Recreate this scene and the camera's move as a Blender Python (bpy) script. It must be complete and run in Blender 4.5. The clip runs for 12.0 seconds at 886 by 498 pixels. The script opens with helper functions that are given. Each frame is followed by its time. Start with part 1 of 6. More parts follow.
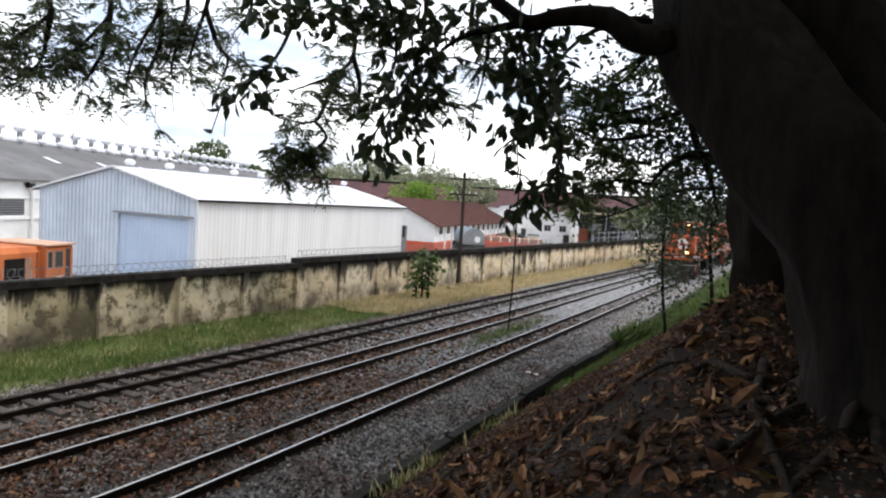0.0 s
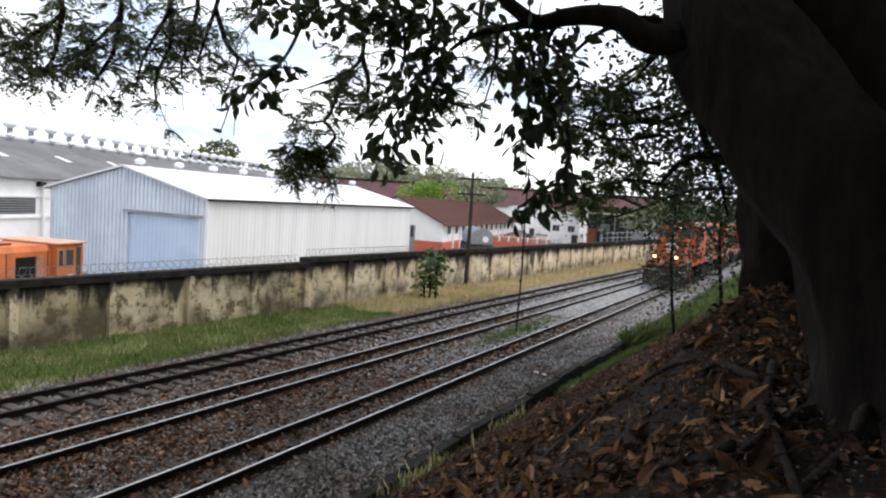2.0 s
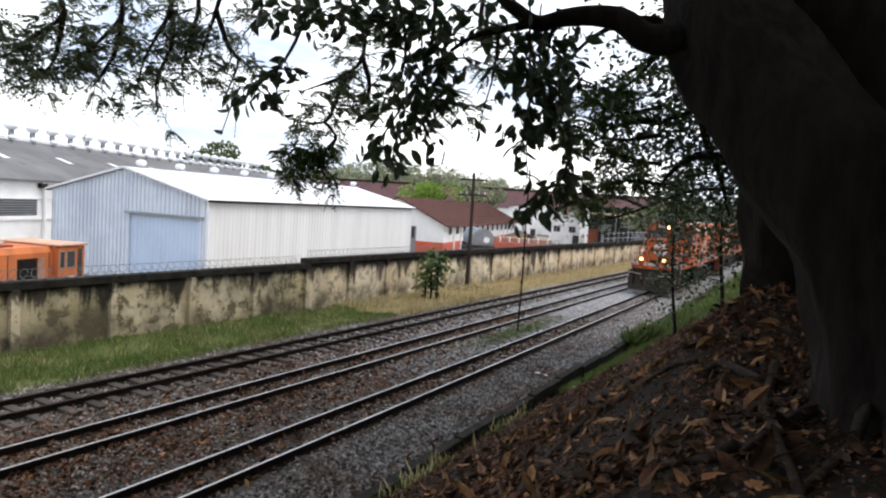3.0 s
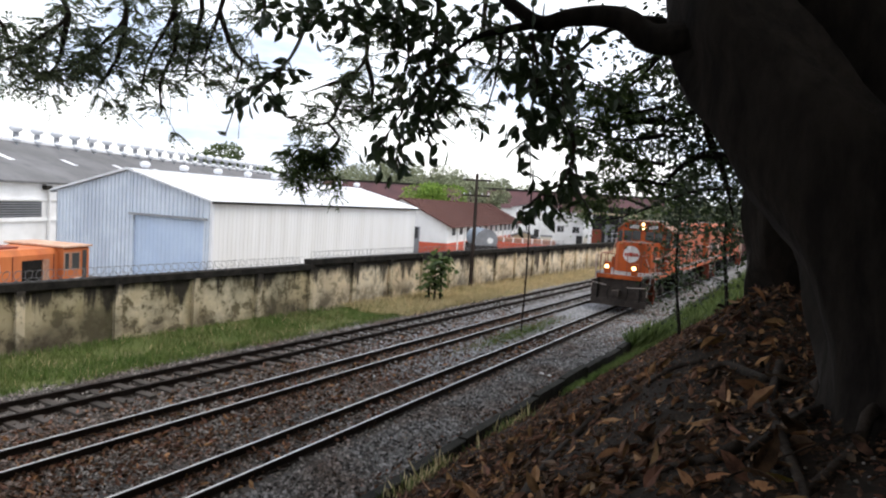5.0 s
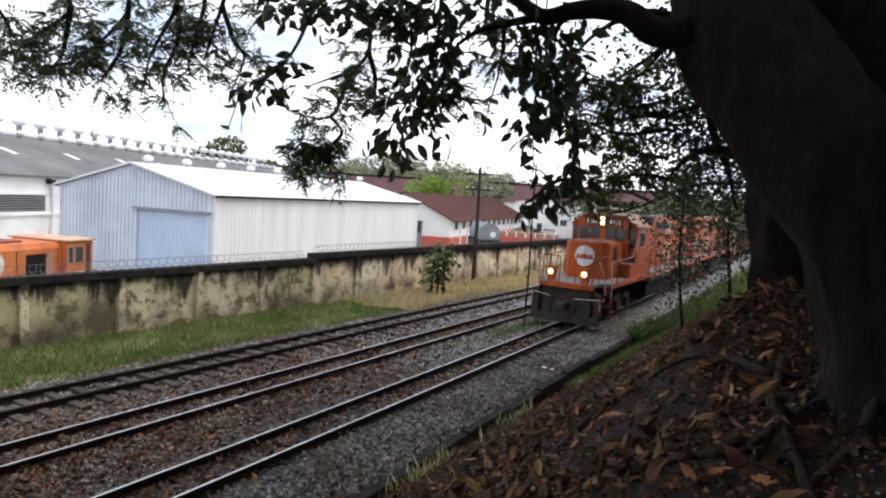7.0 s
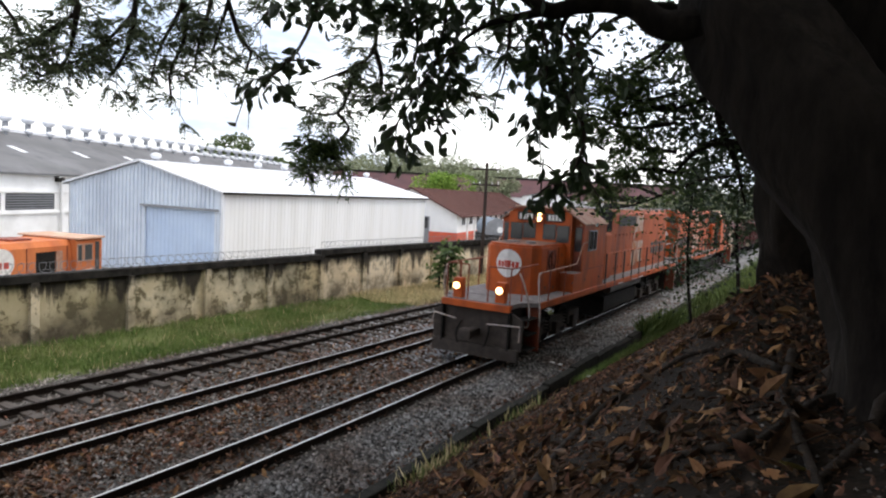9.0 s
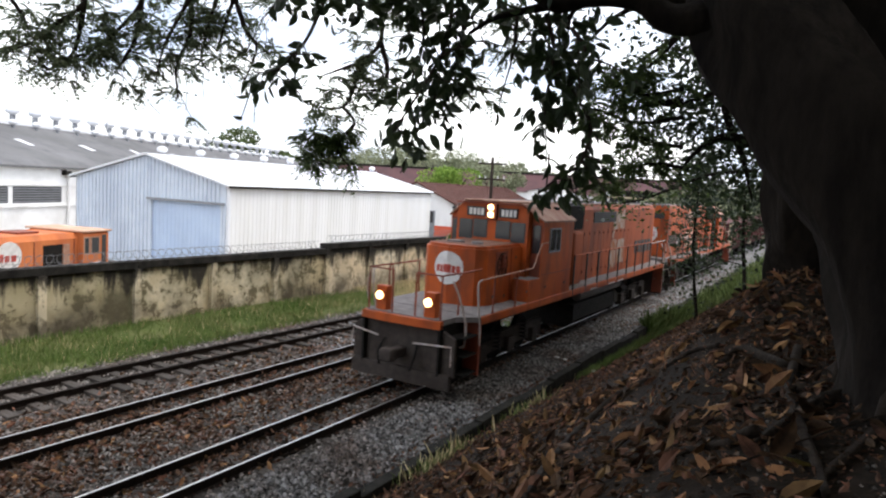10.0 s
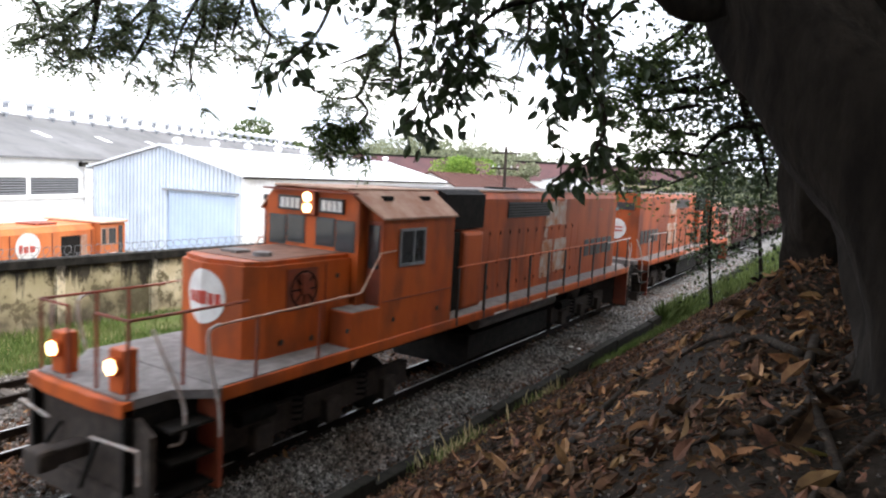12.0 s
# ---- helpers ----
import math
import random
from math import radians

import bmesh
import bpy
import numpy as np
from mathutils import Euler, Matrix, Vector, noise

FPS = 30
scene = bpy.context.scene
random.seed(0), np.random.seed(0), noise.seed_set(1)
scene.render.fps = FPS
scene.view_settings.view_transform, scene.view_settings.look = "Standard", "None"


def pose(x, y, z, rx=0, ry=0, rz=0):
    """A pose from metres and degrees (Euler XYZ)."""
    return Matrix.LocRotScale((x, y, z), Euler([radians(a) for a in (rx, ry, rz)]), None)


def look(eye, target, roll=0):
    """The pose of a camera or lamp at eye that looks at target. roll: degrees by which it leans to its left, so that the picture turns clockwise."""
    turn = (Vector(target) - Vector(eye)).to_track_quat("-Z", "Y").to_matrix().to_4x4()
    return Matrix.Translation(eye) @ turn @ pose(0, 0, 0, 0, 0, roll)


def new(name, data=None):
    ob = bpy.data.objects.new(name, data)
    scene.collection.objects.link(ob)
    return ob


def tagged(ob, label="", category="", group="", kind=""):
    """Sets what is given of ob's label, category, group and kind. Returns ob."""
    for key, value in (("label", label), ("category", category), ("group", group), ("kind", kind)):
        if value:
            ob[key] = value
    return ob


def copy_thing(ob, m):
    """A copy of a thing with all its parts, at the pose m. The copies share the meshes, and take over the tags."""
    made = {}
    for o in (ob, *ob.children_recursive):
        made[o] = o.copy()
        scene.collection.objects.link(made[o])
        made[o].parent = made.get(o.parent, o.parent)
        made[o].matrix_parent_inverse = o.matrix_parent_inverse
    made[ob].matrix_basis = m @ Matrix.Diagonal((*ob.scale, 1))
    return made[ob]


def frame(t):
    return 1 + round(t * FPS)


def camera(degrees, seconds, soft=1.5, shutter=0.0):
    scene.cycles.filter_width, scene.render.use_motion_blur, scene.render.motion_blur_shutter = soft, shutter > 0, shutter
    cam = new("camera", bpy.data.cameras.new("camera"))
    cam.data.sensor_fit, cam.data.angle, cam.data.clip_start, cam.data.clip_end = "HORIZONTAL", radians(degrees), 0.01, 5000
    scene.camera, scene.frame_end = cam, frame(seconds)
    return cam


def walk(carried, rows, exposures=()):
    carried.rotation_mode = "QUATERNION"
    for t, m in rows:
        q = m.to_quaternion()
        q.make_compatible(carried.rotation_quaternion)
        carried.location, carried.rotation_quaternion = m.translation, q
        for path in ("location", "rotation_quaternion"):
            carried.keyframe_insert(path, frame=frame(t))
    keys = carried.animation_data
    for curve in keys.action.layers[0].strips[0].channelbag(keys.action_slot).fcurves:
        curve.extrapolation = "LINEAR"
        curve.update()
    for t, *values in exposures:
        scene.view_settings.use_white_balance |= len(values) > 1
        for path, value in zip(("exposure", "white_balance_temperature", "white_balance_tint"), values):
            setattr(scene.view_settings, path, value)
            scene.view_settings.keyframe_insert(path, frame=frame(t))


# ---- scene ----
# Origin: centre line of the near track at rail height; the tracks run along +Y, the camera stands on the bank.
cam = camera(66.32, 12.0, soft=2.15, shutter=0.6)
EYE = (8.567, 0.0, 4.742)
# seconds, heading (left of +Y), tilt, lean
PATH = [
    (0.0, 28.053, -3.961, 3.717),
    (0.5, 28.159, -3.981, 3.833),
    (1.0, 28.353, -4.008, 4.183),
    (1.5, 28.598, -4.034, 4.046),
    (2.0, 28.737, -4.034, 3.849),
    (2.5, 28.774, -4.012, 3.683),
    (3.0, 28.830, -3.976, 3.720),
    (5.0, 29.130, -3.938, 3.575),
    (5.5, 29.166, -3.981, 3.495),
    (6.0, 29.225, -4.140, 3.635),
    (6.5, 29.278, -4.303, 3.596),
    (7.0, 29.339, -4.456, 3.580),
    (9.0, 29.925, -4.867, 3.209),
    (9.5, 30.103, -5.095, 3.189),
    (10.0, 30.348, -5.363, 3.392),
    (10.5, 30.705, -5.556, 3.357),
    (11.0, 31.026, -5.893, 2.927),
    (11.5, 31.260, -6.016, 3.116),
    (12.0, 31.450, -6.298, 3.128)]
walk(cam, [(t, pose(*EYE, 90 + tilt, 0, turn) @ pose(0, 0, 0, 0, 0, lean)) for t, turn, tilt, lean in PATH],
     exposures=[(0, 0.07), (7, 0.07), (9.5, 0.17), (10.5, 0.42), (11, 0.53), (12, 1.0)])

# ---------------------------------------------------------------- light
world = bpy.data.worlds.new("world")
scene.world = world
world.use_nodes = True
wn, wl = world.node_tree.nodes, world.node_tree.links
sky = wn.new("ShaderNodeTexSky")
sky.sky_type, sky.sun_disc = "NISHITA", False
sky.sun_elevation, sky.sun_rotation = radians(66), radians(62)
sky.air_density, sky.dust_density, sky.ozone_density = 1.0, 3.0, 1.0
tc = wn.new("ShaderNodeTexCoord")
cl = wn.new("ShaderNodeTexNoise")
cl.inputs["Scale"].default_value, cl.inputs["Detail"].default_value = 3.0, 5.0
mp = wn.new("ShaderNodeMapping")
mp.inputs["Scale"].default_value = (1, 1, 3)
wl.new(tc.outputs["Generated"], mp.inputs["Vector"])
wl.new(mp.outputs["Vector"], cl.inputs["Vector"])
cr = wn.new("ShaderNodeValToRGB")
cr.color_ramp.elements[0].position, cr.color_ramp.elements[0].color = 0.4, (0.44, 0.5, 0.63, 1)
cr.color_ramp.elements[1].position, cr.color_ramp.elements[1].color = 0.56, (1.0, 1.0, 1.0, 1)
wl.new(cl.outputs["Fac"], cr.inputs["Fac"])
cloud = wn.new("ShaderNodeBackground")
wl.new(cr.outputs["Color"], cloud.inputs["Color"])
cloud.inputs["Strength"].default_value = 1.5
bgn = wn["Background"]
wl.new(sky.outputs["Color"], bgn.inputs["Color"])
bgn.inputs["Strength"].default_value = 0.06
both = wn.new("ShaderNodeAddShader")
wl.new(cloud.outputs["Background"], both.inputs[0])
wl.new(bgn.outputs["Background"], both.inputs[1])
wl.new(both.outputs["Shader"], wn["World Output"].inputs["Surface"])
sun = new("sun", bpy.data.lights.new("sun", "SUN"))
sun.data.energy, sun.data.angle, sun.data.color = 1.65, radians(40), (1, 0.93, 0.83)
sun.matrix_world = look((24, 22.7, 60), (0, 10, 0))


# ---------------------------------------------------------------- materials
def mat(name, c1, c2=None, scale=4.0, rough=0.8, metal=0.0, bump=0.2, bump_scale=40.0, c3=None, scale3=0.7, amount3=0.5, stretch=(1, 1, 1), island=0.0, objr=0.0, emit=0.0, spec=None, trans=0.0):
    m = bpy.data.materials.new(name)
    m.use_nodes = True
    n, l = m.node_tree.nodes, m.node_tree.links
    b = n["Principled BSDF"]
    b.inputs["Roughness"].default_value, b.inputs["Metallic"].default_value = rough, metal
    if spec is None and rough >= 0.7:
        spec = 0.15
    if spec is not None:
        b.inputs["Specular IOR Level"].default_value = spec
    if trans:
        b.inputs["Transmission Weight"].default_value = trans
    c2 = c2 or tuple(v * 0.7 for v in c1)
    co = n.new("ShaderNodeTexCoord")
    ma = n.new("ShaderNodeMapping")
    ma.inputs["Scale"].default_value = stretch
    l.new(co.outputs["Object"], ma.inputs["Vector"])
    t1 = n.new("ShaderNodeTexNoise")
    t1.inputs["Scale"].default_value, t1.inputs["Detail"].default_value, t1.inputs["Roughness"].default_value = scale, 8, 0.65
    l.new(ma.outputs["Vector"], t1.inputs["Vector"])
    r1 = n.new("ShaderNodeValToRGB")
    r1.color_ramp.elements[0].position, r1.color_ramp.elements[0].color = 0.38, (*c1, 1)
    r1.color_ramp.elements[1].position, r1.color_ramp.elements[1].color = 0.62, (*c2, 1)
    l.new(t1.outputs["Fac"], r1.inputs["Fac"])
    col = r1.outputs["Color"]
    if c3:
        t3 = n.new("ShaderNodeTexNoise")
        t3.inputs["Scale"].default_value, t3.inputs["Detail"].default_value = scale3, 6
        l.new(ma.outputs["Vector"], t3.inputs["Vector"])
        r3 = n.new("ShaderNodeMapRange")
        r3.inputs[1].default_value, r3.inputs[2].default_value, r3.inputs[4].default_value = 0.45, 0.65, amount3
        l.new(t3.outputs["Fac"], r3.inputs[0])
        mx = n.new("ShaderNodeMix")
        mx.data_type = "RGBA"
        l.new(r3.outputs[0], mx.inputs[0])
        l.new(col, mx.inputs[6])
        mx.inputs[7].default_value = (*c3, 1)
        col = mx.outputs[2]
    if island or objr:
        src = n.new("ShaderNodeNewGeometry").outputs["Random Per Island"] if island else n.new("ShaderNodeObjectInfo").outputs["Random"]
        hs = n.new("ShaderNodeHueSaturation")
        mr = n.new("ShaderNodeMapRange")
        k = island or objr
        mr.inputs[3].default_value, mr.inputs[4].default_value = 1 - k, 1 + k
        l.new(src, mr.inputs[0])
        l.new(mr.outputs[0], hs.inputs["Value"])
        mh = n.new("ShaderNodeMapRange")
        mh.inputs[3].default_value, mh.inputs[4].default_value = 0.5 + k * 0.022, 0.5 - k * 0.022
        l.new(src, mh.inputs[0])
        l.new(mh.outputs[0], hs.inputs["Hue"])
        l.new(col, hs.inputs["Color"])
        col = hs.outputs["Color"]
    l.new(col, b.inputs["Base Color"])
    if bump:
        t2 = n.new("ShaderNodeTexNoise")
        t2.inputs["Scale"].default_value, t2.inputs["Detail"].default_value = bump_scale, 5
        l.new(ma.outputs["Vector"], t2.inputs["Vector"])
        bu = n.new("ShaderNodeBump")
        bu.inputs["Strength"].default_value, bu.inputs["Distance"].default_value = bump, 0.02
        l.new(t2.outputs["Fac"], bu.inputs["Height"])
        l.new(bu.outputs["Normal"], b.inputs["Normal"])
    if emit:
        l.new(col, b.inputs["Emission Color"])
        b.inputs["Emission Strength"].default_value = emit
    return m


M = {
    # Soil set near-black: shade under the trees is put into its colour.
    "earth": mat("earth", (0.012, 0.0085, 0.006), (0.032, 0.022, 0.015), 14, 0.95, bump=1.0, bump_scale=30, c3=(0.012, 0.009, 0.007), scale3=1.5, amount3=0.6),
    "yard": mat("yard_ground", (0.22, 0.2, 0.17), (0.3, 0.28, 0.24), 0.4, 0.95),
    "ballast_bed": mat("ballast_bed", (0.05, 0.043, 0.037), (0.1, 0.094, 0.09), 9, 0.95, bump=1.0, bump_scale=18, c3=(0.07, 0.045, 0.03), scale3=0.5, amount3=0.7),
    "ballast": mat("ballast_stone", (0.31, 0.29, 0.27), (0.15, 0.135, 0.12), 6, 0.9, c3=(0.18, 0.1, 0.065), scale3=0.45, amount3=0.75, island=0.7),
    # Darker stones: grime, plus tree and train shade put into the colour.
    "dark_ballast": mat("grimy_shaded_stone", (0.24, 0.235, 0.23), (0.085, 0.078, 0.073), 6, 0.9, c3=(0.1, 0.065, 0.045), scale3=0.6, amount3=0.6, island=0.8),
    "fresh_ballast": mat("fresh_stone", (0.42, 0.42, 0.43), (0.26, 0.26, 0.265), 5, 0.9, island=0.4),
    "verge": mat("verge_soil", (0.3, 0.24, 0.14), (0.38, 0.31, 0.19), 2, 0.95, bump=0.5, c3=(0.07, 0.085, 0.03), scale3=0.5),
    "turf": mat("turf_soil", (0.075, 0.1, 0.03), (0.11, 0.13, 0.045), 2.5, 0.95, bump=0.5, c3=(0.17, 0.15, 0.075), scale3=0.7, amount3=0.6),
    "fresh_bed": mat("fresh_bed", (0.25, 0.25, 0.255), (0.17, 0.168, 0.17), 9, 0.95, bump=1.0, bump_scale=18, c3=(0.1, 0.085, 0.075), scale3=0.4, amount3=0.6),
    "litter": mat("dry_leaf", (0.16, 0.085, 0.048), (0.036, 0.021, 0.014), 6, 0.75, bump=0.1, island=0.8),
    "tan_leaf": mat("tan_leaf", (0.36, 0.2, 0.09), (0.2, 0.105, 0.05), 8, 0.7, bump=0.1, island=0.5),
    "yellow_leaf": mat("yellow_leaf", (0.42, 0.36, 0.1), (0.3, 0.24, 0.06), 12, 0.5, bump=0.1),
    "grass": mat("grass", (0.08, 0.135, 0.03), (0.14, 0.19, 0.055), 0.7, 0.8, bump=0, island=0.3, c3=(0.2, 0.2, 0.085), scale3=0.35, amount3=0.6),
    "weeds": mat("weed_blade", (0.1, 0.15, 0.045), (0.16, 0.2, 0.07), 0.5, 0.8, bump=0, island=0.4),
    "dry_grass": mat("dry_grass", (0.58, 0.48, 0.28), (0.46, 0.38, 0.2), 1.0, 0.8, bump=0, island=0.4),
    "rail": mat("rail_steel", (0.026, 0.018, 0.014), (0.015, 0.011, 0.009), 20, 0.75, 0.2),
    "rail_top": mat("rail_head", (0.72, 0.72, 0.72), (0.58, 0.56, 0.55), 6, 0.34, 1.0, bump=0.05, stretch=(1, 0.1, 1)),
    "sleeper": mat("sleeper_wood", (0.05, 0.042, 0.036), (0.1, 0.088, 0.078), 5, 0.9, objr=0.35, stretch=(0.3, 3, 3)),
    "plaster": None,
    "coping": mat("coping", (0.012, 0.011, 0.01), (0.035, 0.032, 0.028), 2.5, 0.95),
    # Concrete set near-black: the kerb's shadowy band is put into its colour.
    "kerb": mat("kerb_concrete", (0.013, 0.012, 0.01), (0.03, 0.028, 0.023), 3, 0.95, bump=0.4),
    "wire": mat("wire", (0.25, 0.25, 0.26), rough=0.5, metal=0.7, bump=0),
    # Gable sheet bluer than the side wall: skylight put into its colour.
    "metal_wall": mat("sky_tinted_sheet", (0.69, 0.75, 0.83), (0.63, 0.69, 0.78), 0.5, 0.5, bump=0.05, c3=(0.5, 0.55, 0.64), scale3=0.25, amount3=0.6),
    "door_sheet": mat("blue_door_sheet", (0.54, 0.65, 0.82), (0.48, 0.59, 0.77), 0.5, 0.5, bump=0.05, c3=(0.4, 0.48, 0.62), scale3=0.3, amount3=0.5),
    "white_sheet": mat("white_sheet", (0.8, 0.8, 0.8), (0.73, 0.73, 0.73), 0.5, 0.55, bump=0.05, c3=(0.62, 0.61, 0.57), scale3=0.8, amount3=0.35, stretch=(1, 1, 0.1)),
    "white_roof": mat("white_roof", (0.8, 0.81, 0.84), (0.72, 0.74, 0.78), 0.4, 0.45, bump=0.05),
    "grey_roof": mat("fibre_cement", (0.13, 0.13, 0.135), (0.2, 0.2, 0.205), 0.3, 0.9, c3=(0.1, 0.1, 0.1), scale3=0.15),
    "red_tile": mat("clay_tile", (0.12, 0.055, 0.045), (0.085, 0.043, 0.037), 1.2, 0.85, bump=0.3, bump_scale=6),
    "dark_red_roof": mat("old_clay_roof", (0.11, 0.058, 0.06), (0.085, 0.05, 0.053), 0.3, 0.9),
    "white_wall": mat("white_paint", (0.86, 0.86, 0.86), (0.8, 0.8, 0.8), 0.6, 0.7, bump=0.1, c3=(0.55, 0.54, 0.52), scale3=0.3, amount3=0.3),
    "red_paint": mat("red_paint", (0.62, 0.11, 0.05), (0.5, 0.09, 0.05), 1, 0.6),
    "dark": mat("dark_opening", (0.02, 0.02, 0.02), (0.03, 0.03, 0.032), 3, 0.6, bump=0),
    "grey_metal": mat("grey_metal", (0.3, 0.31, 0.33), (0.22, 0.23, 0.25), 2, 0.5, 0.3),
    "pole": mat("pole_wood", (0.035, 0.026, 0.023), (0.06, 0.046, 0.04), 3, 0.9, stretch=(3, 3, 0.3)),
    "orange": mat("loco_orange", (0.52, 0.105, 0.018), (0.42, 0.075, 0.014), 1.2, 0.55, spec=0.25, bump=0.06, c3=(0.16, 0.05, 0.025), scale3=2.2, amount3=0.6, stretch=(1, 1, 0.45)),
    "faded_orange": mat("faded_orange", (0.6, 0.19, 0.065), (0.52, 0.14, 0.045), 1.2, 0.65, spec=0.2, bump=0.06, c3=(0.3, 0.1, 0.05), scale3=1.6, amount3=0.5, stretch=(1, 1, 0.45)),
    # Darker copy of the loco orange: hood-side shade in the colour, plus stains.
    "shaded_hood_orange": mat("shaded_hood_orange", (0.46, 0.098, 0.024), (0.34, 0.07, 0.02), 0.8, 0.6, spec=0.25, bump=0.06, c3=(0.1, 0.036, 0.022), scale3=1.4, amount3=0.6, stretch=(1, 1, 0.35)),
    "orange_deep": mat("loco_orange_dirty", (0.28, 0.055, 0.02), (0.18, 0.036, 0.018), 2, 0.65, bump=0.06, c3=(0.12, 0.04, 0.025), scale3=1.5, amount3=0.6),
    "cab_roof": mat("faded_cab_roof", (0.42, 0.27, 0.2), (0.3, 0.15, 0.1), 2, 0.7, bump=0.05),
    "sooty_top": mat("sooty_top", (0.24, 0.13, 0.095), (0.13, 0.065, 0.045), 3, 0.7, bump=0.08),
    "pale_roof": mat("pale_tan_roof", (0.62, 0.42, 0.32), (0.5, 0.3, 0.2), 2, 0.75, bump=0.05),
    "under": mat("grimy_black", (0.008, 0.0075, 0.007), (0.018, 0.015, 0.013), 5, 0.85, bump=0.3),
    "grime": mat("grimy_grey", (0.045, 0.038, 0.034), (0.075, 0.06, 0.052), 4, 0.8, bump=0.2, c3=(0.03, 0.022, 0.018), scale3=1.5),
    "deck": mat("deck_grey", (0.24, 0.22, 0.215), (0.15, 0.135, 0.13), 4, 0.75),
    "black": mat("black_paint", (0.02, 0.02, 0.022), (0.035, 0.033, 0.03), 4, 0.5, bump=0.05),
    "white": mat("white_marking", (0.75, 0.74, 0.72), (0.6, 0.58, 0.56), 5, 0.6, bump=0),
    "faded_white": mat("faded_white", (0.5, 0.43, 0.38), (0.42, 0.17, 0.08), 2.6, 0.7, bump=0),
    "red_mark": mat("red_marking", (0.5, 0.05, 0.03), (0.4, 0.05, 0.03), 3, 0.6, bump=0),
    "handrail": mat("handrail_white", (0.55, 0.5, 0.47), (0.4, 0.3, 0.25), 6, 0.6),
    "lamp": mat("lamp_glow", (1.0, 0.68, 0.3), (1.0, 0.68, 0.3), rough=0.3, bump=0, emit=5),
    "rail_orange": mat("worn_rail_paint", (0.52, 0.36, 0.29), (0.45, 0.2, 0.11), 6, 0.6),
    "glass": mat("cab_glass", (0.03, 0.035, 0.04), (0.05, 0.055, 0.06), 2, 0.08, bump=0, spec=0.8),
    "wagon": mat("wagon_brown", (0.1, 0.035, 0.03), (0.07, 0.03, 0.028), 2, 0.8, c3=(0.05, 0.025, 0.02), scale3=1),
    # Bark and roots far darker than wood: deep shade put into the colour.
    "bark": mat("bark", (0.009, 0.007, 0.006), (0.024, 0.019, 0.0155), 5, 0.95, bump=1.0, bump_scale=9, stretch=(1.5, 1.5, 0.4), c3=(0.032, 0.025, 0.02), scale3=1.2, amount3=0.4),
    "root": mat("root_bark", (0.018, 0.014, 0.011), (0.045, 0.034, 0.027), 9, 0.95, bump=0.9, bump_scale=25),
    "twig": mat("twig", (0.035, 0.028, 0.022), (0.06, 0.045, 0.035), 6, 0.9),
    "ficus": mat("ficus_leaf", (0.03, 0.05, 0.02), (0.05, 0.075, 0.028), 4, 0.4, bump=0, island=0.4),
    "fine": mat("small_leaf", (0.13, 0.165, 0.085), (0.17, 0.2, 0.11), 2, 0.55, bump=0, island=0.5),
    "shrub": mat("shrub_leaf", (0.07, 0.11, 0.03), (0.1, 0.15, 0.04), 2, 0.6, bump=0, island=0.5),
    # Paler than real leaves: the haze of distance is put into the colour.
    "far_green": mat("hazed_leaf", (0.19, 0.21, 0.13), (0.25, 0.27, 0.17), 0.05, 0.8, bump=0, island=0.3),
    "dark_green": mat("dark_leaf", (0.07, 0.1, 0.04), (0.11, 0.14, 0.06), 0.2, 0.8, bump=0, island=0.4),
    "lime": mat("lime_leaf", (0.16, 0.26, 0.05), (0.2, 0.3, 0.06), 0.3, 0.7, bump=0, island=0.35),
    "blue": mat("blue_paint", (0.12, 0.16, 0.21), (0.18, 0.22, 0.26), 2, 0.6),
    "cream": mat("cream_wall", (0.5, 0.42, 0.28), (0.4, 0.34, 0.24), 1, 0.8),
}
# leaves let some light through
for key in ("ficus", "fine", "shrub", "lime"):
    nt = M[key].node_tree
    pb, out = nt.nodes["Principled BSDF"], nt.nodes["Material Output"]
    tr = nt.nodes.new("ShaderNodeBsdfTranslucent")
    src = pb.inputs["Base Color"].links[0].from_socket
    nt.links.new(src, tr.inputs["Color"])
    ad = nt.nodes.new("ShaderNodeMixShader")
    ad.inputs[0].default_value = 0.5 if key == "fine" else 0.35
    nt.links.new(pb.outputs[0], ad.inputs[1])
    nt.links.new(tr.outputs[0], ad.inputs[2])
    nt.links.new(ad.outputs[0], out.inputs["Surface"])


